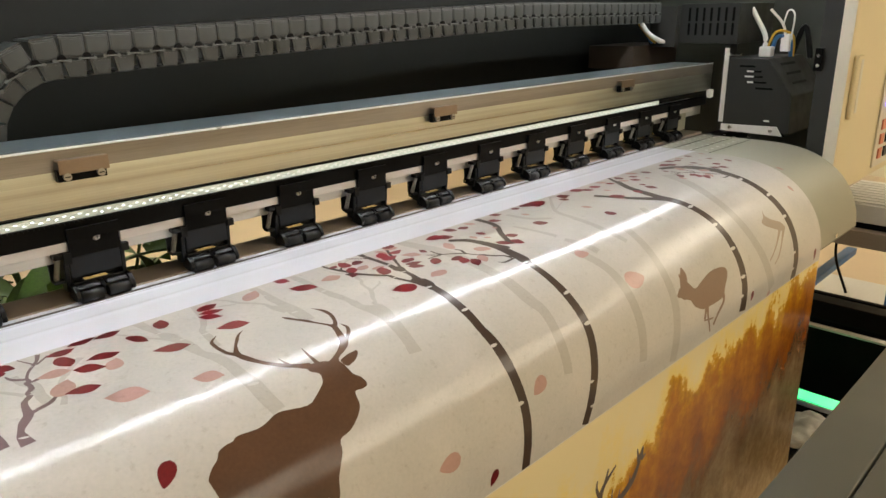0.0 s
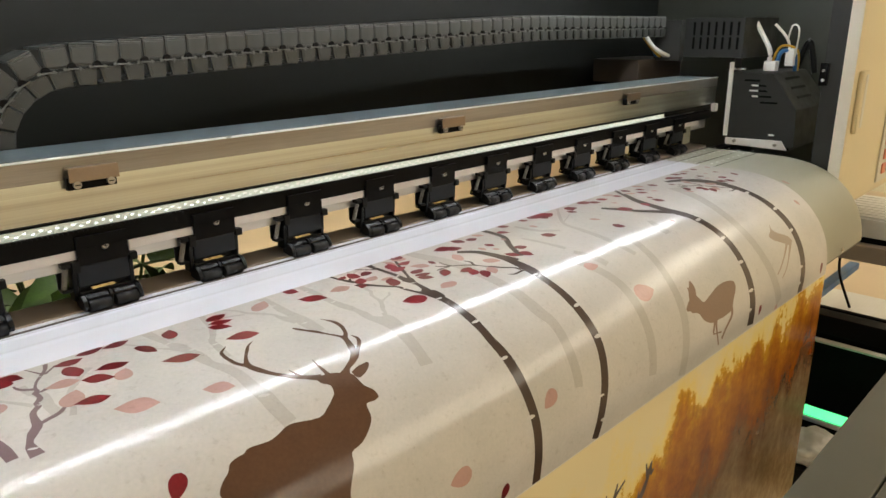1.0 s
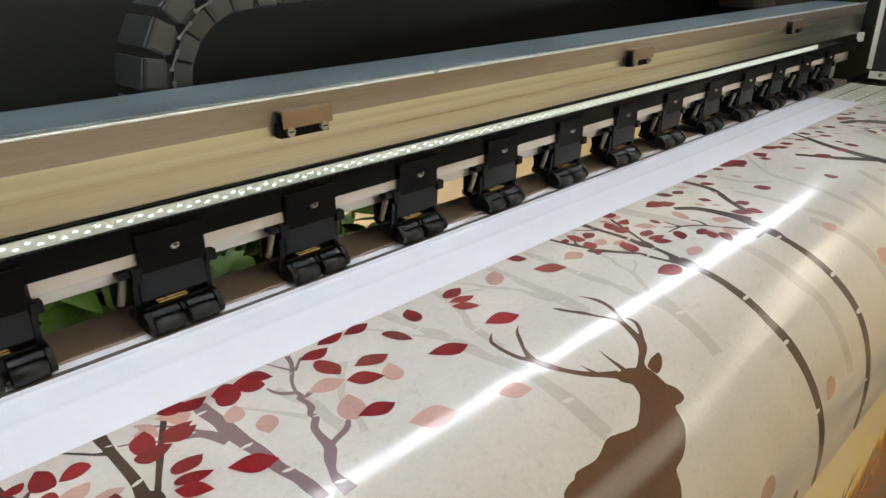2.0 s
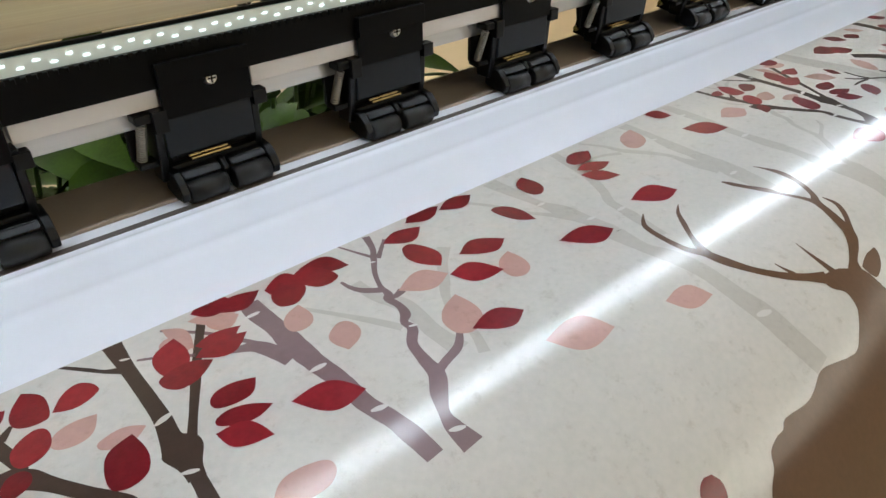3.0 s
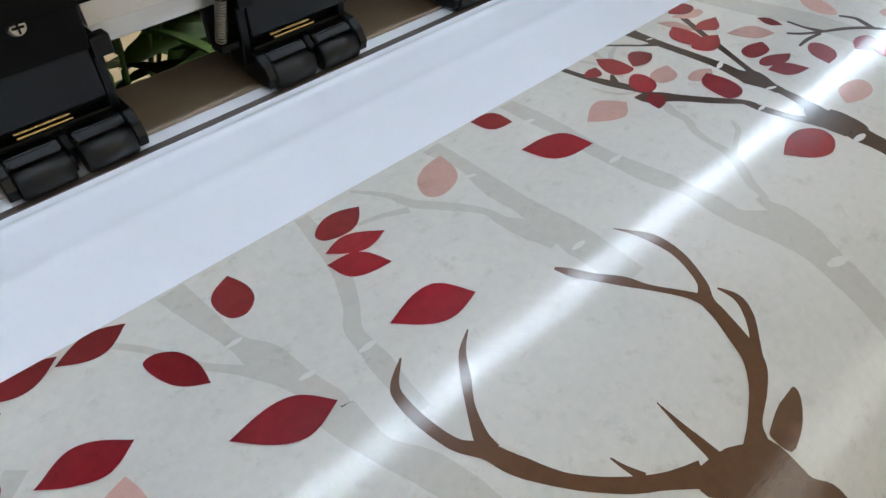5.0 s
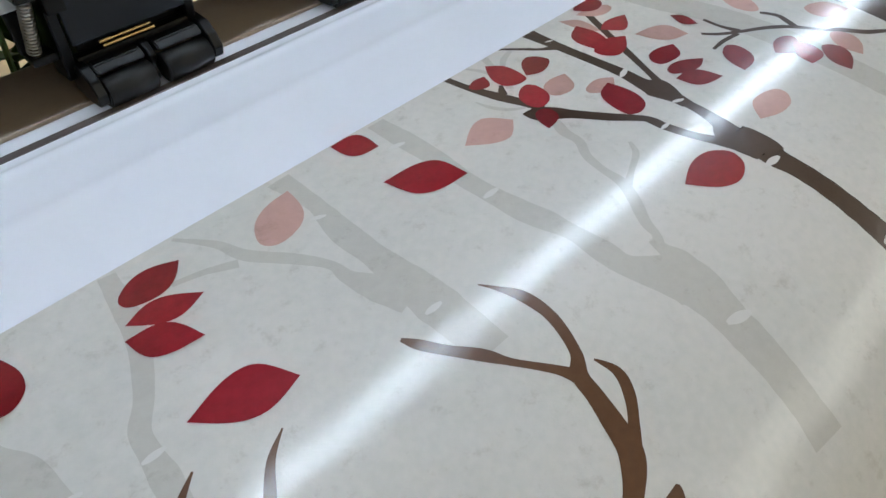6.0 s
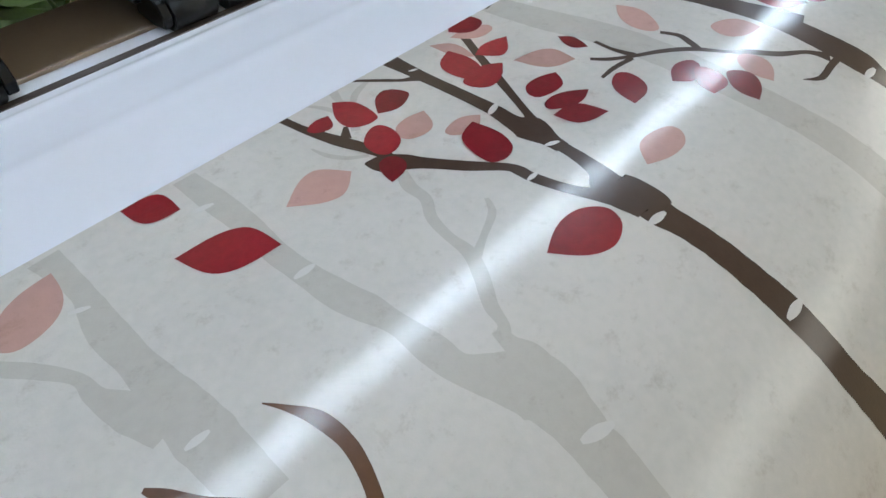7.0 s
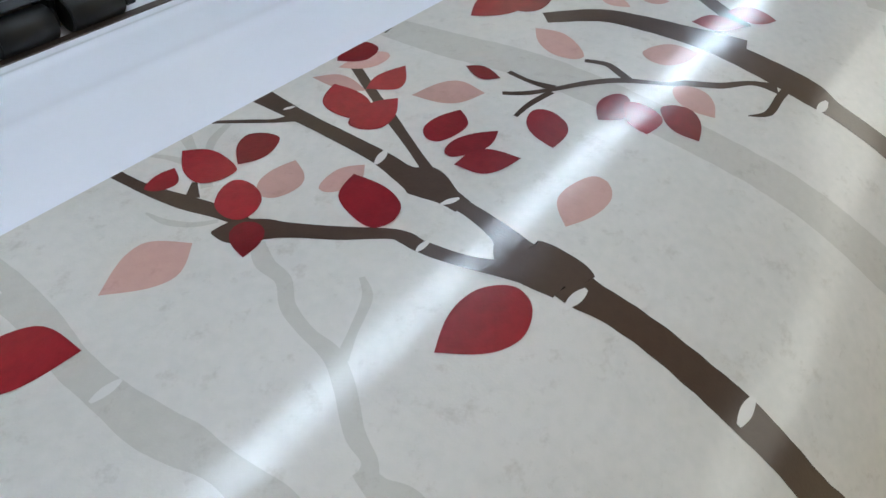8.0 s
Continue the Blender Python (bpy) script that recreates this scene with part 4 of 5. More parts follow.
def leaf(kind, shape, x0, s0, x1, s1, slim):
    """A printed leaf from its base to its tip: a, pointed at both ends; d, with a round base."""
    ink_m, _, name = INKS[kind]
    lift = lifted(kind)
    dx, ds = x1 - x0, s1 - s0
    l = math.hypot(dx, ds)
    nx, ny = -ds / l, dx / l
    n = 14
    bend = 0.02 * l * (1 if SERIAL[0] % 2 else -1)
    bm = bmesh.new()
    rows = []
    for i in range(n + 1):
        t = i / n
        if shape == "a":
            w = slim * l * (math.sin(math.pi * t) ** 0.85) * (1.06 - 0.12 * t)
        else:
            w = slim * l * math.sin(math.pi * t ** 0.72) ** 0.72 if 0 < t < 1 else 0.0
        w = max(w, 0.0002)
        b = bend * math.sin(math.pi * t)
        rows.append([bm.verts.new(on_sheet(*inside_print(x0 + dx * t + nx * (w * f + b), s0 + ds * t + ny * (w * f + b)), lift)) for f in (-0.5, -0.25, 0, 0.25, 0.5)])
    for a, b in zip(rows, rows[1:]):
        for k in range(4):
            bm.faces.new((a[k], a[k + 1], b[k + 1], b[k])).smooth = True
    upward(bm)
    return part(name, bm, ink_m, sheet)


def petal(kind, ends, x0, s0, x1, s1, bulge, at, dent, across):
    """A printed leaf from base to tip, its two sides bulging by their own amounts. Ends: a, both pointed; d, a round base; o, both round."""
    ink_m, _, name = INKS[kind]
    lift = lifted(kind)
    dx, ds = x1 - x0, s1 - s0
    l = math.hypot(dx, ds)
    nx, ny = -ds / l, dx / l
    n = 22
    bm = bmesh.new()
    rows = []

    def side(t, h, peak):
        u = math.sin(math.pi * (t / (2 * peak) if t < peak else 0.5 + (t - peak) / (2 - 2 * peak)))
        full = {"a": 1.08, "d": 0.45 + 0.55 * t, "o": 0.55}[ends]
        return h * max(u, 0.0) ** full

    for i in range(n + 1):
        t = 0.5 - 0.5 * math.cos(math.pi * i / n)
        hi, lo = side(t, bulge, at) + 0.0001, -side(t, dent, across) - 0.0001
        row = []
        for f in (0, 0.25, 0.5, 0.75, 1):
            w = lo + (hi - lo) * f
            row.append(bm.verts.new(on_sheet(*inside_print(x0 + dx * t + nx * w, s0 + ds * t + ny * w), lift)))
        rows.append(row)
    for a, b in zip(rows, rows[1:]):
        for k in range(4):
            bm.faces.new((a[k], a[k + 1], b[k + 1], b[k])).smooth = True
    upward(bm)
    return part(name, bm, ink_m, sheet)


def outline(kind, *knots):
    """A printed shape filled inside a smooth closed line."""
    ink_m, _, name = INKS[kind]
    lift = lifted(kind)
    ks = [Vector(k) for k in knots]
    pts = spline(ks[-2:] + ks + ks[:1], 3)[6:-3]
    bm = bmesh.new()
    bm.faces.new([bm.verts.new((p.x, min(p.y, S_END), 0)) for p in pts])
    bmesh.ops.triangulate(bm, faces=bm.faces[:])
    lo, hi = min(p.y for p in pts), min(max(p.y for p in pts), S_END)
    for k in range(1, int((hi - lo) / 0.004) + 1):
        bmesh.ops.bisect_plane(bm, geom=bm.verts[:] + bm.edges[:] + bm.faces[:], plane_co=(0, lo + 0.004 * k, 0), plane_no=(0, 1, 0))
    for v in bm.verts:
        v.co = on_sheet(v.co.x, v.co.y, lift)
    for f in bm.faces:
        f.smooth = True
    upward(bm)
    return part(name, bm, ink_m, sheet)


def notch(x0, s0, x1, s1):
    """A short pale bark mark across a trunk."""
    lift = 0.000259
    dx, ds = x1 - x0, s1 - s0
    l = math.hypot(dx, ds)
    nx, ny = -ds / l, dx / l
    bm = bmesh.new()
    rows = []
    for i in range(7):
        t = i / 6
        w = 0.34 * l * math.sin(math.pi * (0.12 + 0.76 * t))
        rows.append([bm.verts.new(on_sheet(*inside_print(x0 + dx * t + nx * w * f, s0 + ds * t + ny * w * f), lift)) for f in (-0.5, 0.5)])
    for a, b in zip(rows, rows[1:]):
        bm.faces.new((a[0], a[1], b[1], b[0])).smooth = True
    upward(bm)
    return part("bark_mark", bm, MARK_INK, sheet)


# pale background trees
stroke("G", (0.4513, 0.5044, 0.019), (0.4568, 0.4791, 0.0196), (0.4627, 0.4123, 0.0195), (0.4529, 0.3789, 0.0243), (0.4485, 0.3289, 0.0221), (0.4426, 0.2766, 0.0218), (0.4408, 0.2046, 0.0245), (0.4327, 0.1606, 0.0239), (0.4274, 0.1209, 0.0197))
stroke("G", (0.6198, 0.3221, 0.0195), (0.656, 0.3965, 0.0211), (0.659, 0.4829, 0.0227), (0.6451, 0.5555, 0.0233))
stroke("G", (0.7964, 0.3222, 0.0205), (0.7838, 0.4129, 0.0201), (0.7731, 0.4981, 0.0234), (0.7478, 0.594, 0.0261))
stroke("G", (1.1772, 0.2078, 0.0324), (1.1271, 0.3427, 0.0279), (1.1349, 0.4585, 0.0276), (1.1865, 0.585, 0.0298))
stroke("G", (0.8368, 0.1298, 0.0048), (0.758, 0.2004, 0.0081), (0.7454, 0.2468, 0.0145), (0.7468, 0.2967, 0.0149), (0.7494, 0.3264, 0.0145), (0.7587, 0.3588, 0.0133))
stroke("G", (0.6746, 0.1499, 0.0096), (0.6818, 0.1979, 0.0126), (0.7122, 0.226, 0.0111))
stroke("G", (0.6232, 0.2071, 0.0085), (0.6334, 0.252, 0.0103), (0.6442, 0.2863, 0.0118))
stroke("G", (0.6454, 0.3021, 0.0131), (0.6661, 0.3369, 0.0183), (0.6724, 0.3552, 0.018))
stroke("G", (0.9097, 0.2966, 0.0138), (0.9005, 0.325, 0.0219), (0.9013, 0.3453, 0.0219))
stroke("G", (0.8325, 0.166, 0.0019), (0.758, 0.2004, 0.0027))
stroke("G", (0.2131, 0.1276, 0.0110), (0.2131, 0.1496, 0.0129), (0.2126, 0.1720, 0.0119), (0.2102, 0.1929, 0.0109), (0.2103, 0.2097, 0.0110), (0.2118, 0.2292, 0.0136), (0.2143, 0.2403, 0.0131), (0.2166, 0.2538, 0.0100), (0.2174, 0.2688, 0.0132), (0.2190, 0.2822, 0.0131), (0.2320, 0.3028, 0.0267), (0.2324, 0.3171, 0.0215), (0.2308, 0.3280, 0.0190), (0.2303, 0.3356, 0.0190), (0.2289, 0.3497, 0.0183), (0.2270, 0.3649, 0.0174), (0.2242, 0.3846, 0.0198))
stroke("G", (0.2777, 0.1964, 0.0054), (0.2728, 0.2058, 0.0066), (0.2715, 0.2161, 0.0054), (0.2646, 0.2258, 0.0053), (0.2614, 0.2374, 0.0048), (0.2603, 0.2490, 0.0061), (0.2548, 0.2596, 0.0065), (0.2462, 0.2716, 0.0060), (0.2431, 0.2799, 0.0046), (0.2387, 0.2832, 0.0062))
stroke("G", (0.2890, 0.2345, 0.0020), (0.2837, 0.2418, 0.0036), (0.2704, 0.2480, 0.0031), (0.2610, 0.2524, 0.0044))
stroke("G", (0.2632, 0.1536, 0.0010), (0.2647, 0.1631, 0.0029), (0.2697, 0.1716, 0.0028), (0.2767, 0.1770, 0.0020))
stroke("G", (0.3036, 0.1202, 0.0059), (0.2981, 0.1342, 0.0039), (0.2941, 0.1451, 0.0040), (0.2862, 0.1586, 0.0046))
stroke("G", (0.3191, 0.1312, 0.0027), (0.3071, 0.1357, 0.0039), (0.2976, 0.1441, 0.0021))
stroke("G", (0.2837, 0.1232, 0.0013), (0.2887, 0.1322, 0.0030), (0.2912, 0.1416, 0.0034))
stroke("G", (0.1493, 0.1286, 0.0130), (0.1503, 0.1556, 0.0091), (0.1468, 0.1795, 0.0136), (0.1463, 0.2023, 0.0130), (0.1461, 0.2239, 0.0180), (0.1454, 0.2379, 0.0201), (0.1452, 0.2481, 0.0192), (0.1451, 0.2692, 0.0175))
stroke("G", (0.0924, 0.1276, 0.0019), (0.1039, 0.1446, 0.0045), (0.1089, 0.1600, 0.0067), (0.1218, 0.1775, 0.0066), (0.1298, 0.1914, 0.0051), (0.1304, 0.2023, 0.0076), (0.1345, 0.2151, 0.0141), (0.1382, 0.2307, 0.0120))
stroke("G", (0.0779, 0.1521, 0.0029), (0.0909, 0.1556, 0.0037), (0.1039, 0.1620, 0.0054))
stroke("G", (-0.0111, 0.1271, 0.0138), (-0.0086, 0.1515, 0.0113), (-0.0061, 0.1735, 0.0079), (-0.0016, 0.1919, 0.0153), (0.0014, 0.2097, 0.0125), (0.0061, 0.2273, 0.0098), (0.0035, 0.2340, 0.0163), (0.0058, 0.2565, 0.0111), (0.0136, 0.2745, 0.0147), (0.0184, 0.2940, 0.0144), (0.0199, 0.3181, 0.0152), (0.0234, 0.3380, 0.0181), (0.0247, 0.3577, 0.0181), (0.0287, 0.3799, 0.0172))
stroke("G", (-0.0451, 0.1381, 0.0034), (-0.0341, 0.1535, 0.0037), (-0.0231, 0.1755, 0.0038), (-0.0116, 0.1909, 0.0052), (-0.0031, 0.2052, 0.0072))
stroke("G", (0.0617, 0.1271, 0.0077), (0.0587, 0.1455, 0.0095), (0.0552, 0.1630, 0.0095), (0.0502, 0.1770, 0.0084), (0.0418, 0.1939, 0.0077), (0.0339, 0.2052, 0.0079), (0.0320, 0.2165, 0.0081), (0.0311, 0.2258, 0.0102), (0.0290, 0.2404, 0.0090), (0.0280, 0.2553, 0.0082))
stroke("G", (-0.1974, 0.1675, 0.0031), (-0.1855, 0.1850, 0.0036), (-0.1745, 0.2018, 0.0052), (-0.1650, 0.2175, 0.0059))
stroke("G", (-0.1610, 0.1660, 0.0076), (-0.1595, 0.1845, 0.0087), (-0.1525, 0.2004, 0.0119), (-0.1525, 0.2175, 0.0111), (-0.1535, 0.2316, 0.0110), (-0.1513, 0.2508, 0.0128))
stroke("G", (-0.0947, 0.1715, 0.0091), (-0.1076, 0.1850, 0.0070), (-0.1196, 0.2008, 0.0070), (-0.1285, 0.2126, 0.0058), (-0.1364, 0.2311, 0.0056), (-0.1373, 0.2465, 0.0056), (-0.1427, 0.2603, 0.0071))
stroke("G", (0.2397, 0.2799, 0.0055), (0.2387, 0.2867, 0.0075), (0.2391, 0.2954, 0.0130), (0.2370, 0.3064, 0.0150))
# branches and trunks
stroke("B", (0.4792, 0.5964, 0.0176), (0.4973, 0.5553, 0.0187), (0.516, 0.5089, 0.0178), (0.5287, 0.4593, 0.0172), (0.5277, 0.4042, 0.0177), (0.5222, 0.3312, 0.0149), (0.5231, 0.3091, 0.0218), (0.5223, 0.2851, 0.0204), (0.5215, 0.2547, 0.0179), (0.5164, 0.2254, 0.0161), (0.5091, 0.2012, 0.0145), (0.4874, 0.1798, 0.0116))
stroke("B", (0.5512, 0.2627, 0.0116), (0.5745, 0.2222, 0.0098), (0.6085, 0.1765, 0.0117), (0.6138, 0.1268, 0.0131))
stroke("B", (1.047, 0.1568, 0.0106), (1.0078, 0.2154, 0.0196), (1.0003, 0.2799, 0.0253), (1.0248, 0.3331, 0.0243), (1.0415, 0.4015, 0.0223), (1.0454, 0.4614, 0.0235), (1.0454, 0.5358, 0.0262), (1.037, 0.5913, 0.0315))
stroke("B", (0.9024, 0.1921, 0.0141), (0.9382, 0.25, 0.0158), (0.9965, 0.2952, 0.0157))
stroke("B", (1.0642, 0.1242, 0.0079), (1.0125, 0.1989, 0.0098))
stroke("B", (1.2251, 0.1641, 0.0167), (1.2728, 0.1907, 0.0262), (1.3028, 0.2625, 0.027), (1.3146, 0.3243, 0.0246), (1.3238, 0.3952, 0.026), (1.3311, 0.4607, 0.0273), (1.3255, 0.5477, 0.0284), (1.3111, 0.6094, 0.0291))
stroke("P", (-0.1256, 0.1276, 0.0054), (-0.1306, 0.1421, 0.0040), (-0.1376, 0.1531, 0.0041), (-0.1461, 0.1660, 0.0032), (-0.1515, 0.1790, 0.0032), (-0.1525, 0.1880, 0.0051), (-0.1555, 0.1919, 0.0054), (-0.1545, 0.2013, 0.0051), (-0.1565, 0.2092, 0.0063), (-0.1615, 0.2146, 0.0046), (-0.1615, 0.2219, 0.0062), (-0.1692, 0.2315, 0.0062), (-0.1719, 0.2449, 0.0073), (-0.1734, 0.2567, 0.0096), (-0.1810, 0.2675, 0.0092), (-0.1865, 0.2778, 0.0062), (-0.1880, 0.2866, 0.0094), (-0.1870, 0.2997, 0.0135))
stroke("P", (-0.1466, 0.1251, 0.0013), (-0.1411, 0.1391, 0.0022), (-0.1361, 0.1511, 0.0030))
stroke("P", (-0.1181, 0.1381, 0.0022), (-0.1276, 0.1471, 0.0029), (-0.1346, 0.1536, 0.0036))
stroke("P", (-0.1670, 0.1596, 0.0020), (-0.1655, 0.1685, 0.0035), (-0.1610, 0.1760, 0.0049), (-0.1520, 0.1830, 0.0052))
stroke("P", (-0.1441, 0.1905, 0.0057), (-0.1505, 0.1924, 0.0040), (-0.1580, 0.1910, 0.0029))
stroke("P", (-0.1419, 0.2392, 0.0035), (-0.1511, 0.2482, 0.0052), (-0.1650, 0.2530, 0.0052), (-0.1734, 0.2567, 0.0048))
stroke("P", (-0.2191, 0.1411, 0.0118), (-0.2196, 0.1526, 0.0132), (-0.2181, 0.1711, 0.0121), (-0.2181, 0.1885, 0.0140), (-0.2171, 0.2097, 0.0124), (-0.2144, 0.2282, 0.0110), (-0.2135, 0.2487, 0.0104), (-0.2090, 0.2657, 0.0103), (-0.2068, 0.2806, 0.0113), (-0.2056, 0.2936, 0.0103))
stroke("P", (-0.2471, 0.1731, 0.0028), (-0.2351, 0.1776, 0.0087), (-0.2291, 0.1880, 0.0101), (-0.2246, 0.1994, 0.0120))
stroke("P", (-0.2680, 0.1312, 0.0021), (-0.2496, 0.1501, 0.0027), (-0.2371, 0.1691, 0.0033), (-0.2286, 0.1820, 0.0025))
stroke("P", (-0.2870, 0.1466, 0.0017), (-0.2765, 0.1526, 0.0022), (-0.2620, 0.1631, 0.0024))
# brown silhouettes
stroke("M", (0.9497, 0.5287, 0.0118), (0.946, 0.5444, 0.0084), (0.9205, 0.5603, 0.0068), (0.903, 0.5763, 0.0077))
stroke("M", (0.8826, 0.5288, 0.0109), (0.8803, 0.5521, 0.0065), (0.8909, 0.586, 0.0044))
stroke("M", (0.8778, 0.5295, 0.0087), (0.8663, 0.5543, 0.0071))
stroke("M", (0.864, 0.5557, 0.0022), (0.9013, 0.5621, 0.0035))
stroke("M", (0.8357, 0.4462, 0.0057), (0.8366, 0.4601, 0.0112), (0.8296, 0.4725, 0.0106))
stroke("M", (0.8208, 0.4544, 0.0037), (0.8192, 0.4673, 0.0093))
stroke("A", (0.5953, 0.7944, 0.0143), (0.6353, 0.7789, 0.0161), (0.6576, 0.7485, 0.0096))
stroke("A", (0.6576, 0.7485, 0.0233), (0.6617, 0.737, 0.0139), (0.6657, 0.7243, 0.0046))
stroke("A", (0.654, 0.7501, 0.0102), (0.6464, 0.7204, 0.0034))
stroke("A", (0.6653, 0.749, 0.0107), (0.6761, 0.7442, 0.0043))
stroke("A", (0.6249, 0.7847, 0.0085), (0.628, 0.7648, 0.0021))
stroke("A", (0.5324, 0.7644, 0.0165), (0.5434, 0.7403, 0.0105), (0.5782, 0.7179, 0.0041))
stroke("A", (0.5465, 0.7377, 0.0102), (0.5556, 0.7126, 0.0041))
stroke("A", (0.5354, 0.7607, 0.0085), (0.5233, 0.7357, 0.007), (0.5234, 0.7189, 0.0034))
stroke("A", (0.5711, 0.7807, 0.0057), (0.5724, 0.7605, 0.0019))
stroke("A", (0.593, 0.7897, 0.0063), (0.5966, 0.7737, 0.0021))
stroke("S", (0.0382, 0.2312, 0.0008), (0.0284, 0.2389, 0.0035), (0.0251, 0.2457, 0.0047), (0.0246, 0.2592, 0.0051), (0.0274, 0.2741, 0.0054), (0.0342, 0.2837, 0.0071), (0.0387, 0.2949, 0.0084), (0.0490, 0.3113, 0.0060), (0.0640, 0.3260, 0.0063), (0.0789, 0.3361, 0.0067), (0.0928, 0.3442, 0.0107))
stroke("S", (0.0686, 0.2394, 0.0006), (0.0588, 0.2462, 0.0029), (0.0507, 0.2563, 0.0043), (0.0432, 0.2664, 0.0037), (0.0373, 0.2774, 0.0061), (0.0353, 0.2842, 0.0087))
stroke("S", (0.1011, 0.3142, 0.0006), (0.1010, 0.3266, 0.0030), (0.1021, 0.3399, 0.0056), (0.1023, 0.3461, 0.0074))
stroke("S", (0.0682, 0.3163, 0.0009), (0.0697, 0.3219, 0.0020), (0.0726, 0.3297, 0.0046))
stroke("S", (0.1162, 0.3557, 0.0152), (0.1229, 0.3506, 0.0107), (0.1291, 0.3455, 0.0065), (0.1422, 0.3383, 0.0085), (0.1518, 0.3298, 0.0108), (0.1556, 0.3183, 0.0092), (0.1586, 0.3077, 0.0076), (0.1608, 0.2988, 0.0074), (0.1676, 0.2915, 0.0050), (0.1734, 0.2755, 0.0054), (0.1730, 0.2611, 0.0058), (0.1684, 0.2505, 0.0024), (0.1643, 0.2437, 0.0006))
stroke("S", (0.1605, 0.2998, 0.0077), (0.1562, 0.2915, 0.0042), (0.1462, 0.2779, 0.0034), (0.1404, 0.2683, 0.0059), (0.1321, 0.2572, 0.0048), (0.1264, 0.2481, 0.0052), (0.1229, 0.2413, 0.0018))
stroke("S", (0.1705, 0.2983, 0.0010), (0.1733, 0.3077, 0.0045), (0.1693, 0.3163, 0.0051), (0.1610, 0.3245, 0.0048), (0.1518, 0.3312, 0.0077))
outline("S", (0.1269, 0.3534), (0.1303, 0.3693), (0.1313, 0.376), (0.1379, 0.3843), (0.1389, 0.3947), (0.1304, 0.3973), (0.1212, 0.3963), (0.1179, 0.4011), (0.1153, 0.4136), (0.1043, 0.4247), (0.0895, 0.4334), (0.0741, 0.4373), (0.0696, 0.4498), (0.0592, 0.4642), (0.0531, 0.474), (0.0466, 0.4908), (0.035, 0.4851), (0.0344, 0.4749), (0.028, 0.473), (0.0249, 0.4819), (-0.0309, 0.4772), (-0.066, 0.4449), (-0.0679, 0.4335), (-0.0696, 0.4209), (-0.0696, 0.4137), (-0.062, 0.4053), (-0.0539, 0.3999), (-0.0485, 0.3928), (-0.0388, 0.3897), (-0.0312, 0.3894), (-0.0243, 0.386), (-0.0029, 0.3883), (0.0098, 0.386), (0.0211, 0.3819), (0.0316, 0.3818), (0.0602, 0.3881), (0.0757, 0.3814), (0.0866, 0.3743), (0.0927, 0.3687), (0.0952, 0.3583), (0.0874, 0.3504), (0.0895, 0.3417), (0.1091, 0.3441))
outline("S", (0.1559, 0.3481), (0.1554, 0.3529), (0.1487, 0.3586), (0.1411, 0.3623), (0.1316, 0.3637), (0.1289, 0.3541), (0.1327, 0.3516), (0.1440, 0.3485))
outline("F", (1.2456, 0.4183), (1.2394, 0.4320), (1.2592, 0.4468), (1.2892, 0.4595), (1.3014, 0.4748), (1.2789, 0.4788), (1.2481, 0.4664), (1.2190, 0.4539), (1.2086, 0.4417), (1.2282, 0.4336))
stroke("F", (1.2906, 0.4748, 0.0120), (1.2634, 0.4964, 0.0060), (1.2331, 0.5211, 0.0040), (1.2036, 0.5361, 0.0030))
stroke("F", (1.2769, 0.4690, 0.0100), (1.2374, 0.4943, 0.0050), (1.2024, 0.5138, 0.0040), (1.1806, 0.5227, 0.0030))
outline("M", (0.8356, 0.4485), (0.8357, 0.4601), (0.8324, 0.4689), (0.8410, 0.4802), (0.8525, 0.4913), (0.8778, 0.4864), (0.9198, 0.4781), (0.9562, 0.4788), (0.9819, 0.4857), (0.9823, 0.4994), (0.9629, 0.5170), (0.9472, 0.5335), (0.9187, 0.5365), (0.8858, 0.5352), (0.8623, 0.5335), (0.8359, 0.5201), (0.8237, 0.5039), (0.8033, 0.4979), (0.7972, 0.4878), (0.8062, 0.4788), (0.8154, 0.4632))
stroke("M", (0.8387, 0.4463, 0.0030), (0.8299, 0.4594, 0.0130), (0.8254, 0.4748, 0.0120))
stroke("M", (0.7885, 0.4885, 0.0050), (0.8078, 0.4857, 0.0200), (0.8316, 0.4906, 0.0340))
# white bark marks
notch(0.5117, 0.3184, 0.5249, 0.3187)
notch(0.3329, 0.4205, 0.3468, 0.4205)
notch(0.3324, 0.5041, 0.3484, 0.5058)
notch(0.5236, 0.3983, 0.5396, 0.3973)
notch(0.5245, 0.4532, 0.5424, 0.4536)
notch(0.4923, 0.5717, 0.5075, 0.5745)
notch(0.4936, 0.5342, 0.5054, 0.5351)
notch(1.0181, 0.3433, 1.0394, 0.3424)
notch(1.0259, 0.4022, 1.0466, 0.402)
notch(1.0313, 0.4602, 1.052, 0.4606)
notch(1.033, 0.52, 1.0542, 0.5211)
notch(1.017, 0.5562, 1.0385, 0.5579)
notch(1.295, 0.3269, 1.3193, 0.3243)
notch(1.3168, 0.3937, 1.3394, 0.3922)
notch(1.3128, 0.4532, 1.3343, 0.4524)
notch(1.3031, 0.5382, 1.3239, 0.5381)
notch(1.2942, 0.5741, 1.315, 0.5743)
notch(0.2026, 0.1496, 0.2116, 0.1516)
notch(0.2058, 0.2102, 0.2158, 0.2102)
notch(0.2278, 0.3259, 0.2417, 0.3300)
notch(0.1418, 0.1625, 0.1488, 0.1655)
notch(0.1384, 0.2394, 0.1474, 0.2394)
notch(-0.1421, 0.1536, -0.1381, 0.1556)
notch(-0.1349, 0.2277, -0.1289, 0.2297)
notch(-0.1620, 0.2190, -0.1570, 0.2209)
notch(0.0167, 0.3349, 0.0293, 0.3378)
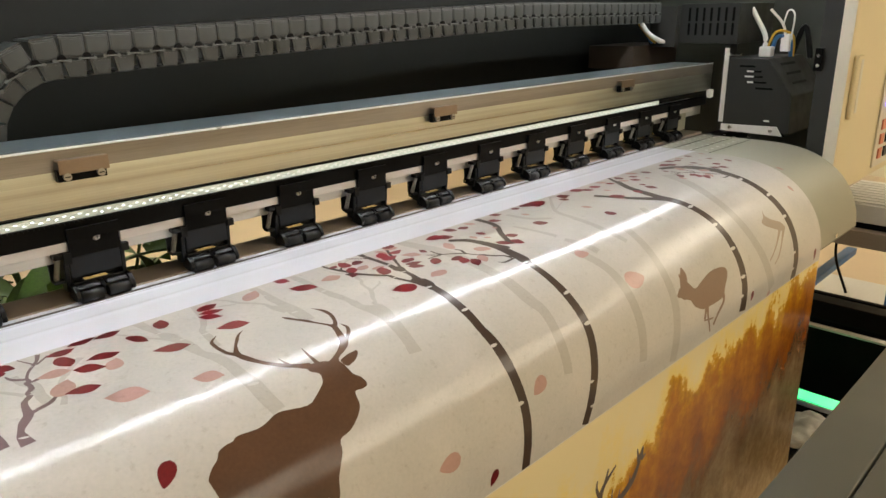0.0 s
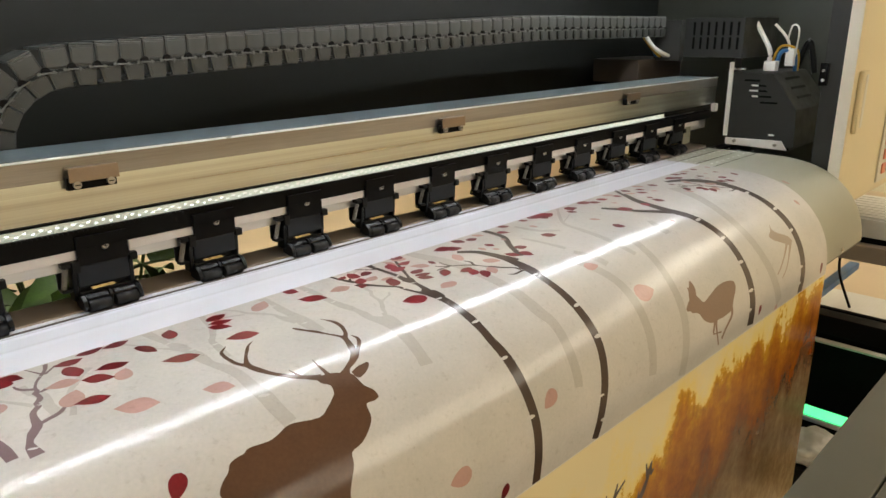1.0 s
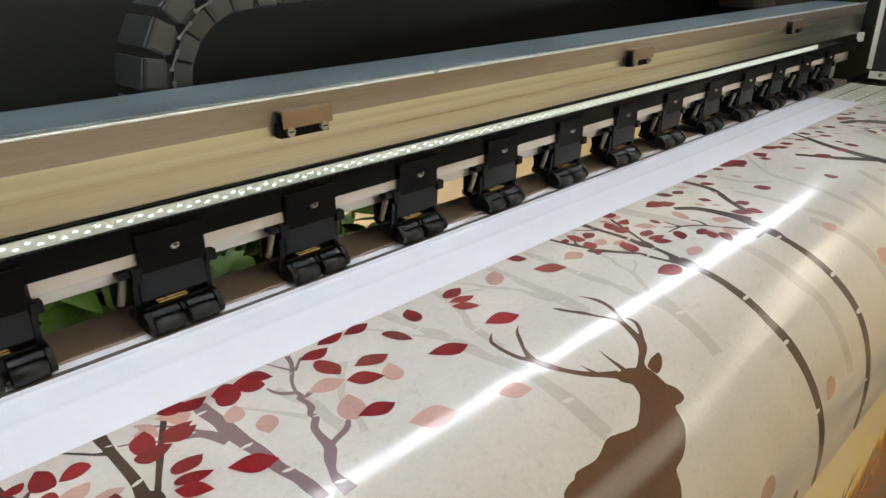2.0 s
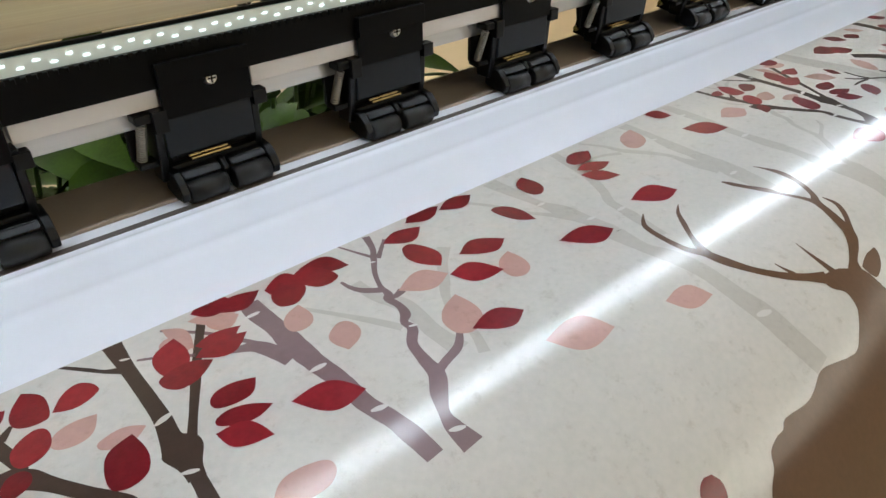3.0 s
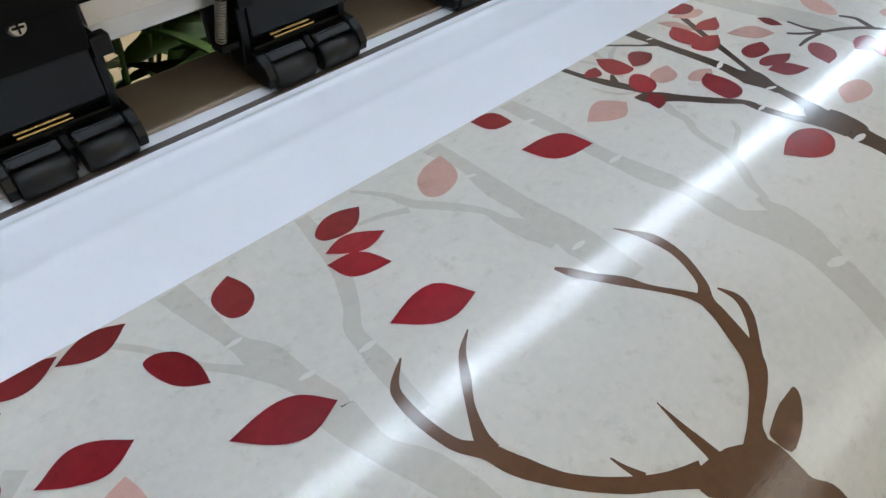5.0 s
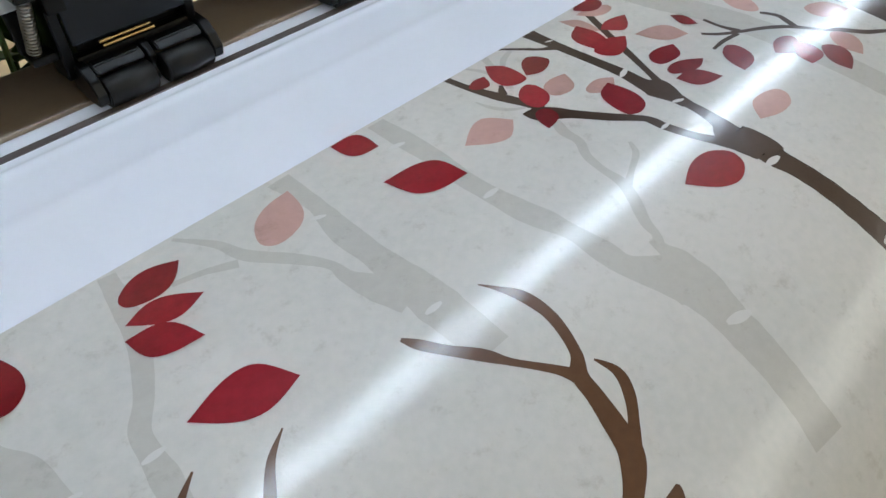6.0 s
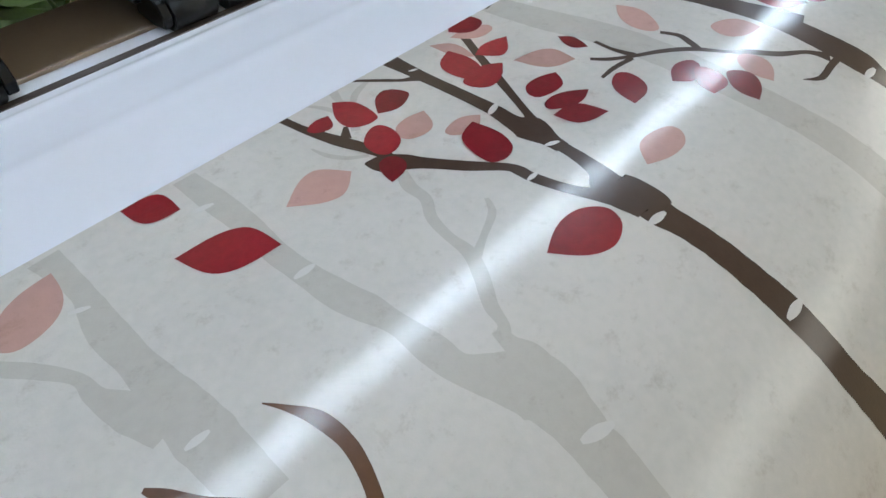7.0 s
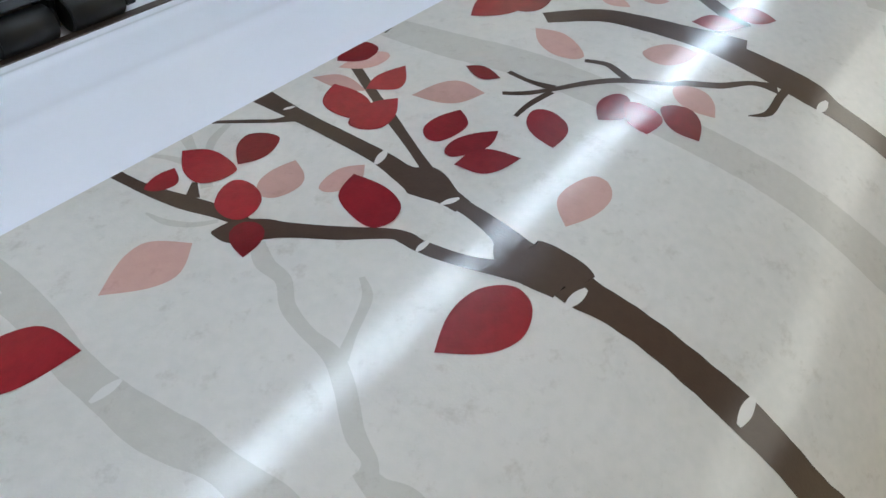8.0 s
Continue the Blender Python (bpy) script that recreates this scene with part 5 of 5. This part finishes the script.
notch(-0.2271, 0.1526, -0.2181, 0.1526)
notch(-0.2230, 0.2141, -0.2130, 0.2141)
notch(-0.2144, 0.2553, -0.2052, 0.2572)
notch(-0.1915, 0.2871, -0.1832, 0.2899)
notch(-0.0101, 0.1755, -0.0022, 0.1755)
notch(0.0019, 0.2112, 0.0099, 0.2121)
notch(0.0280, 0.2170, 0.0370, 0.2170)
# leaves
leaf("L", "d", 0.672, 0.423, 0.725, 0.43, 0.6)
leaf("L", "d", 0.62, 0.344, 0.651, 0.35, 0.6)
leaf("L", "d", 1.441, 0.394, 1.451, 0.411, 0.6)
leaf("L", "d", 1.505, 0.331, 1.515, 0.351, 0.6)
leaf("L", "d", 0.403, 0.491, 0.371, 0.505, 0.6)
leaf("L", "d", 0.219, 0.523, 0.182, 0.525, 0.6)
leaf("L", "d", 1.179, 0.589, 1.162, 0.604, 0.6)
leaf("D", "d", 0.279, 0.569, 0.266, 0.589, 0.6)
leaf("D", "d", -0.092, 0.38, -0.109, 0.403, 0.6)
leaf("D", "d", 1.086, 0.562, 1.076, 0.582, 0.6)
leaf("D", "d", 1.452, 0.561, 1.449, 0.589, 0.6)
leaf("D", "a", 1.435, 0.228, 1.427, 0.252, 0.531)
leaf("D", "a", 0.65, 0.128, 0.67, 0.141, 0.72)
leaf("D", "a", 0.71, 0.13, 0.726, 0.141, 0.72)
leaf("D", "a", 0.662, 0.219, 0.686, 0.237, 0.72)
leaf("D", "a", 0.736, 0.133, 0.782, 0.133, 0.72)
leaf("D", "a", 0.756, 0.135, 0.801, 0.144, 0.72)
leaf("D", "a", 0.763, 0.136, 0.764, 0.162, 0.72)
leaf("D", "a", 0.854, 0.138, 0.872, 0.155, 0.72)
leaf("D", "a", 0.832, 0.155, 0.842, 0.175, 0.72)
leaf("D", "a", 0.902, 0.133, 0.934, 0.144, 0.72)
leaf("D", "a", 0.925, 0.146, 0.946, 0.163, 0.72)
leaf("D", "a", 0.959, 0.142, 0.981, 0.158, 0.72)
leaf("D", "a", 1.011, 0.149, 1.024, 0.167, 0.72)
leaf("D", "a", 1.075, 0.132, 1.075, 0.158, 0.72)
leaf("D", "a", 1.102, 0.153, 1.116, 0.17, 0.72)
leaf("D", "a", 1.08, 0.169, 1.091, 0.192, 0.72)
leaf("D", "a", 1.167, 0.147, 1.171, 0.173, 0.72)
leaf("D", "a", 1.413, 0.131, 1.412, 0.154, 0.72)
leaf("D", "a", 1.053, 0.208, 1.056, 0.224, 0.72)
leaf("D", "a", 1.044, 0.226, 1.056, 0.252, 0.72)
leaf("D", "a", 0.997, 0.226, 0.993, 0.25, 0.72)
leaf("D", "a", 0.916, 0.219, 0.947, 0.237, 0.72)
leaf("D", "a", 1.415, 0.19, 1.42, 0.205, 0.72)
leaf("D", "a", 0.866, 0.135, 0.846, 0.16, 0.72)
leaf("D", "d", 0.621, 0.152, 0.637, 0.169, 0.7)
leaf("D", "d", 0.817, 0.271, 0.837, 0.287, 0.7)
leaf("L", "a", 0.698, 0.166, 0.7, 0.185, 0.59)
leaf("L", "a", 0.814, 0.22, 0.829, 0.237, 0.59)
leaf("L", "a", 0.958, 0.179, 0.962, 0.195, 0.59)
leaf("L", "a", 1, 0.13, 1.025, 0.144, 0.59)
leaf("L", "a", 1.124, 0.131, 1.148, 0.15, 0.59)
leaf("L", "a", 1.051, 0.159, 1.071, 0.174, 0.59)
leaf("L", "a", 1.114, 0.186, 1.125, 0.197, 0.59)
leaf("L", "a", 0.921, 0.239, 0.93, 0.249, 0.59)
leaf("L", "a", 1.169, 0.239, 1.182, 0.256, 0.59)
leaf("L", "a", 1.469, 0.144, 1.462, 0.164, 0.59)
leaf("L", "a", 0.956, 0.315, 0.963, 0.326, 0.59)
petal("L", "a", 0.2637, 0.1795, 0.2298, 0.1765, 0.0119, 0.38, 0.0102, 0.41)
petal("L", "a", 0.3844, 0.1755, 0.4065, 0.1994, 0.0077, 0.53, 0.0114, 0.62)
petal("D", "d", 0.3203, 0.2780, 0.2815, 0.2712, 0.0102, 0.37, 0.0126, 0.39)
petal("D", "a", -0.2401, 0.1346, -0.2082, 0.1337, 0.0105, 0.52, 0.0055, 0.47)
petal("L", "d", -0.2461, 0.1416, -0.2281, 0.1466, 0.0109, 0.50, 0.0046, 0.49)
petal("L", "d", -0.2730, 0.1426, -0.2591, 0.1556, 0.0082, 0.64, 0.0068, 0.31)
petal("D", "a", -0.2630, 0.1656, -0.2321, 0.1636, 0.0100, 0.50, 0.0062, 0.40)
petal("D", "a", -0.2410, 0.2258, -0.2076, 0.2421, 0.0105, 0.54, 0.0097, 0.53)
petal("L", "d", -0.2121, 0.1815, -0.1982, 0.1616, 0.0095, 0.37, 0.0069, 0.40)
petal("L", "d", -0.1872, 0.1915, -0.1981, 0.2131, 0.0085, 0.50, 0.0085, 0.42)
petal("D", "d", -0.1852, 0.1476, -0.2062, 0.1366, 0.0154, 0.48, 0.0096, 0.50)
petal("D", "o", -0.1852, 0.1466, -0.2072, 0.1556, 0.0125, 0.51, 0.0075, 0.64)
petal("D", "a", -0.1790, 0.1306, -0.1530, 0.1476, 0.0052, 0.62, 0.0118, 0.52)
petal("D", "o", -0.1840, 0.1336, -0.1650, 0.1536, 0.0116, 0.60, 0.0087, 0.30)
petal("D", "a", -0.0952, 0.1316, -0.0632, 0.1286, 0.0084, 0.48, 0.0085, 0.49)
petal("D", "a", -0.0662, 0.1336, -0.0343, 0.1316, 0.0090, 0.51, 0.0069, 0.54)
petal("D", "a", -0.1221, 0.1426, -0.0902, 0.1416, 0.0105, 0.52, 0.0065, 0.44)
petal("D", "d", -0.1121, 0.1536, -0.1101, 0.1865, 0.0098, 0.41, 0.0098, 0.59)
petal("D", "a", -0.0932, 0.1845, -0.0582, 0.1905, 0.0079, 0.52, 0.0076, 0.42)
petal("D", "a", -0.1121, 0.1974, -0.0830, 0.2151, 0.0093, 0.44, 0.0110, 0.42)
petal("L", "d", -0.0819, 0.2258, -0.0672, 0.2023, 0.0103, 0.36, 0.0088, 0.42)
petal("L", "a", -0.1461, 0.1895, -0.1121, 0.1954, 0.0088, 0.54, 0.0116, 0.59)
petal("L", "d", -0.1418, 0.2431, -0.1230, 0.2141, 0.0130, 0.38, 0.0107, 0.36)
petal("D", "a", -0.1358, 0.2431, -0.1015, 0.2498, 0.0084, 0.61, 0.0087, 0.56)
petal("L", "d", -0.1870, 0.1924, -0.1980, 0.2131, 0.0096, 0.50, 0.0078, 0.44)
petal("L", "a", -0.1097, 0.2745, -0.0688, 0.2907, 0.0116, 0.45, 0.0129, 0.62)
petal("L", "a", -0.0259, 0.2954, 0.0053, 0.3089, 0.0083, 0.43, 0.0102, 0.62)
petal("D", "d", -0.0381, 0.1575, -0.0241, 0.1874, 0.0062, 0.55, 0.0088, 0.36)
petal("D", "d", 0.0028, 0.1645, 0.0128, 0.1376, 0.0088, 0.37, 0.0096, 0.51)
petal("D", "d", 0.0577, 0.1475, 0.0876, 0.1415, 0.0090, 0.47, 0.0084, 0.45)
petal("D", "a", 0.0537, 0.1585, 0.0847, 0.1655, 0.0074, 0.54, 0.0072, 0.43)
petal("D", "a", 0.0497, 0.1655, 0.0727, 0.1854, 0.0087, 0.42, 0.0082, 0.46)
petal("D", "a", 0.0469, 0.2141, 0.0862, 0.2268, 0.0092, 0.54, 0.0133, 0.61)
petal("D", "a", -0.0330, 0.2161, 0.0071, 0.2297, 0.0110, 0.59, 0.0096, 0.59)
petal("D", "a", -0.0920, 0.1844, -0.0580, 0.1904, 0.0094, 0.61, 0.0096, 0.42)
petal("L", "d", 0.1186, 0.1625, 0.1475, 0.1385, 0.0118, 0.46, 0.0093, 0.41)
petal("D", "a", 0.1834, 0.1266, 0.2004, 0.1445, 0.0081, 0.52, 0.0102, 0.50)
petal("D", "a", 0.1824, 0.1675, 0.2144, 0.1924, 0.0114, 0.44, 0.0131, 0.62)


# the twig-fine birch crown, printed again at the far end
def fine_crown(d):
    stroke("B", (0.5326 + d, 0.272, 0.0155), (0.5234 + d, 0.2434, 0.0138), (0.5153 + d, 0.2131, 0.0119), (0.5037 + d, 0.1917, 0.0089))
    stroke("B", (0.4289 + d, 0.1969, 0.0029), (0.4281 + d, 0.2092, 0.0031), (0.4306 + d, 0.2209, 0.0052))
    stroke("B", (0.4116 + d, 0.2053, 0.0028), (0.4183 + d, 0.2131, 0.0034), (0.4296 + d, 0.2209, 0.0032), (0.4447 + d, 0.2297, 0.0038), (0.4577 + d, 0.2403, 0.0041), (0.4707 + d, 0.2572, 0.0028), (0.4780 + d, 0.2635, 0.0047), (0.4892 + d, 0.2760, 0.0047), (0.5042 + d, 0.2863, 0.0035), (0.5108 + d, 0.2972, 0.0082))
    stroke("B", (0.4001 + d, 0.2200, 0.0020), (0.4125 + d, 0.2195, 0.0030), (0.4271 + d, 0.2214, 0.0031))
    stroke("B", (0.4615 + d, 0.2185, 0.0031), (0.4656 + d, 0.2282, 0.0040), (0.4629 + d, 0.2365, 0.0047), (0.4601 + d, 0.2437, 0.0042))
    stroke("B", (0.4781 + d, 0.2952, 0.0007), (0.4883 + d, 0.3013, 0.0034), (0.5045 + d, 0.3007, 0.0041), (0.5150 + d, 0.3007, 0.0041))
    leaf("D", "a", 0.483 + d, 0.152, 0.51 + d, 0.17, 0.72)
    leaf("D", "a", 0.525 + d, 0.129, 0.539 + d, 0.151, 0.72)
    leaf("D", "a", 0.546 + d, 0.146, 0.569 + d, 0.15, 0.72)
    leaf("D", "a", 0.55 + d, 0.184, 0.556 + d, 0.203, 0.72)
    leaf("D", "a", 0.572 + d, 0.231, 0.594 + d, 0.242, 0.72)
    leaf("D", "a", 0.561 + d, 0.25, 0.573 + d, 0.273, 0.72)
    leaf("L", "a", 0.577 + d, 0.13, 0.591 + d, 0.148, 0.59)
    leaf("L", "a", 0.529 + d, 0.189, 0.528 + d, 0.208, 0.59)
    leaf("L", "a", 0.598 + d, 0.182, 0.594 + d, 0.195, 0.59)
    leaf("L", "a", 0.54 + d, 0.21, 0.549 + d, 0.221, 0.59)
    petal("D", "a", 0.4214 + d, 0.1974, 0.4203 + d, 0.1785, 0.0046, 0.62, 0.0057, 0.38)
    petal("D", "d", 0.4113 + d, 0.2248, 0.3917 + d, 0.2442, 0.0076, 0.43, 0.0097, 0.44)
    petal("L", "d", 0.4619 + d, 0.2161, 0.4741 + d, 0.1825, 0.0088, 0.59, 0.0096, 0.37)
    petal("D", "d", 0.4950 + d, 0.1626, 0.4641 + d, 0.1486, 0.0190, 0.30, 0.0066, 0.43)
    petal("D", "d", 0.4475 + d, 0.2471, 0.4223 + d, 0.2480, 0.0062, 0.42, 0.0081, 0.57)
    petal("D", "d", 0.4439 + d, 0.2509, 0.4285 + d, 0.2683, 0.0054, 0.59, 0.0114, 0.51)
    petal("D", "d", 0.4532 + d, 0.2644, 0.4421 + d, 0.2868, 0.0073, 0.53, 0.0108, 0.30)
    petal("L", "d", 0.4720 + d, 0.2615, 0.4633 + d, 0.2848, 0.0082, 0.45, 0.0099, 0.39)
    petal("L", "d", 0.4856 + d, 0.2374, 0.5077 + d, 0.2567, 0.0097, 0.30, 0.0093, 0.56)
    petal("D", "a", 0.5352 + d, 0.2403, 0.5529 + d, 0.2634, 0.0076, 0.42, 0.0092, 0.49)


# the red-leaved birch crown, printed again one repeat along the sheet
def birch_crown(d):
    stroke("B", (0.3420 + d, 0.1232, 0.0110), (0.3415 + d, 0.1496, 0.0080), (0.3415 + d, 0.1760, 0.0080), (0.3411 + d, 0.1959, 0.0087), (0.3393 + d, 0.2097, 0.0110), (0.3405 + d, 0.2185, 0.0190), (0.3395 + d, 0.2311, 0.0104), (0.3389 + d, 0.2384, 0.0083))
    stroke("B", (0.3884 + d, 0.1367, 0.0052), (0.3749 + d, 0.1611, 0.0049), (0.3649 + d, 0.1805, 0.0054), (0.3531 + d, 0.2033, 0.0044), (0.3455 + d, 0.2180, 0.0054))
    stroke("B", (0.3272 + d, 0.2722, 0.0104), (0.3199 + d, 0.2605, 0.0063), (0.3155 + d, 0.2500, 0.0062), (0.3128 + d, 0.2398, 0.0063), (0.3125 + d, 0.2336, 0.0062), (0.3103 + d, 0.2277, 0.0054), (0.2994 + d, 0.2146, 0.0069), (0.2897 + d, 0.2008, 0.0077), (0.2827 + d, 0.1914, 0.0112), (0.2757 + d, 0.1850, 0.0120), (0.2712 + d, 0.1800, 0.0014))
    stroke("B", (0.2692 + d, 0.1237, 0.0050), (0.2712 + d, 0.1411, 0.0051), (0.2752 + d, 0.1581, 0.0075), (0.2797 + d, 0.1726, 0.0068), (0.2822 + d, 0.1850, 0.0051))
    stroke("B", (0.2852 + d, 0.1526, 0.0021), (0.2787 + d, 0.1596, 0.0056))
    stroke("B", (0.3131 + d, 0.1227, 0.0021), (0.3255 + d, 0.1367, 0.0028), (0.3320 + d, 0.1441, 0.0029), (0.3395 + d, 0.1491, 0.0064))
    notch(0.3366 + d, 0.1974, 0.3465 + d, 0.1944)
    notch(0.3345 + d, 0.2316, 0.3417 + d, 0.2345)
    notch(0.3098 + d, 0.2403, 0.3169 + d, 0.2403)
    notch(0.3254 + d, 0.2917, 0.3371 + d, 0.2928)
    notch(0.3338 + d, 0.3566, 0.3476 + d, 0.3564)
    notch(0.3405 + d, 0.1407, 0.3455 + d, 0.1426)
    petal("D", "d", 0.4083 + d, 0.1327, 0.3854 + d, 0.1287, 0.0111, 0.30, 0.0081, 0.50)
    petal("L", "d", 0.4063 + d, 0.1426, 0.3814 + d, 0.1337, 0.0053, 0.30, 0.0075, 0.46)
    petal("D", "a", 0.3754 + d, 0.1566, 0.4023 + d, 0.1566, 0.0110, 0.38, 0.0040, 0.44)
    petal("L", "a", 0.3744 + d, 0.1576, 0.3674 + d, 0.1307, 0.0074, 0.60, 0.0035, 0.38)
    petal("D", "d", 0.3574 + d, 0.1716, 0.3694 + d, 0.1426, 0.0080, 0.38, 0.0109, 0.51)
    petal("D", "d", 0.3495 + d, 0.1716, 0.3784 + d, 0.1726, 0.0108, 0.30, 0.0065, 0.51)
    petal("D", "d", 0.3255 + d, 0.1536, 0.3026 + d, 0.1566, 0.0107, 0.30, 0.0055, 0.51)
    petal("D", "d", 0.2986 + d, 0.1596, 0.2946 + d, 0.1327, 0.0064, 0.59, 0.0121, 0.30)
    petal("D", "d", 0.2707 + d, 0.1426, 0.2857 + d, 0.1397, 0.0076, 0.50, 0.0027, 0.44)
    petal("D", "o", 0.2817 + d, 0.1686, 0.2946 + d, 0.1795, 0.0106, 0.53, 0.0128, 0.44)
    petal("D", "d", 0.2827 + d, 0.1855, 0.2698 + d, 0.1984, 0.0056, 0.31, 0.0063, 0.34)
    petal("L", "d", 0.2956 + d, 0.1795, 0.3186 + d, 0.1716, 0.0093, 0.48, 0.0065, 0.35)
    petal("L", "d", 0.3116 + d, 0.1924, 0.3336 + d, 0.1944, 0.0070, 0.49, 0.0050, 0.52)
    petal("D", "d", 0.3101 + d, 0.2229, 0.3266 + d, 0.1954, 0.0113, 0.32, 0.0092, 0.58)
    petal("D", "d", 0.3626 + d, 0.2043, 0.3885 + d, 0.1994, 0.0080, 0.60, 0.0074, 0.32)
    petal("D", "d", 0.3589 + d, 0.2151, 0.3861 + d, 0.2209, 0.0058, 0.53, 0.0061, 0.35)
    petal("D", "a", 0.3561 + d, 0.2209, 0.3771 + d, 0.2384, 0.0074, 0.40, 0.0081, 0.47)
    petal("L", "d", 0.3897 + d, 0.2683, 0.3565 + d, 0.2721, 0.0091, 0.58, 0.0079, 0.30)


fine_crown(0.0)
fine_crown(0.788)
birch_crown(0.0)
birch_crown(-0.6346)
stroke("B", (0.3378, 0.5995, 0.0171), (0.3466, 0.5273, 0.0168), (0.3470, 0.4798, 0.0167), (0.3443, 0.4249, 0.0178), (0.3393, 0.3924, 0.0150), (0.3390, 0.3767, 0.0143), (0.3386, 0.3546, 0.0153), (0.3380, 0.3358, 0.0142), (0.3378, 0.3199, 0.0138), (0.3367, 0.3043, 0.0137), (0.3349, 0.2922, 0.0162), (0.3359, 0.2863, 0.0204), (0.3346, 0.2770, 0.0225), (0.3328, 0.2678, 0.0198), (0.3365, 0.2591, 0.0106), (0.3385, 0.2476, 0.0078), (0.3393, 0.2365, 0.0070))
stroke("B", (-0.2876, 0.4798, 0.0167), (-0.2903, 0.4249, 0.0178), (-0.2952, 0.3924, 0.0150), (-0.2955, 0.3767, 0.0143), (-0.2959, 0.3546, 0.0153), (-0.2965, 0.3358, 0.0142), (-0.2968, 0.3199, 0.0138), (-0.2979, 0.3043, 0.0137), (-0.2997, 0.2922, 0.0162), (-0.2987, 0.2863, 0.0204), (-0.3000, 0.2770, 0.0225), (-0.3017, 0.2678, 0.0198), (-0.2981, 0.2591, 0.0106), (-0.2961, 0.2476, 0.0078), (-0.2953, 0.2365, 0.0070))
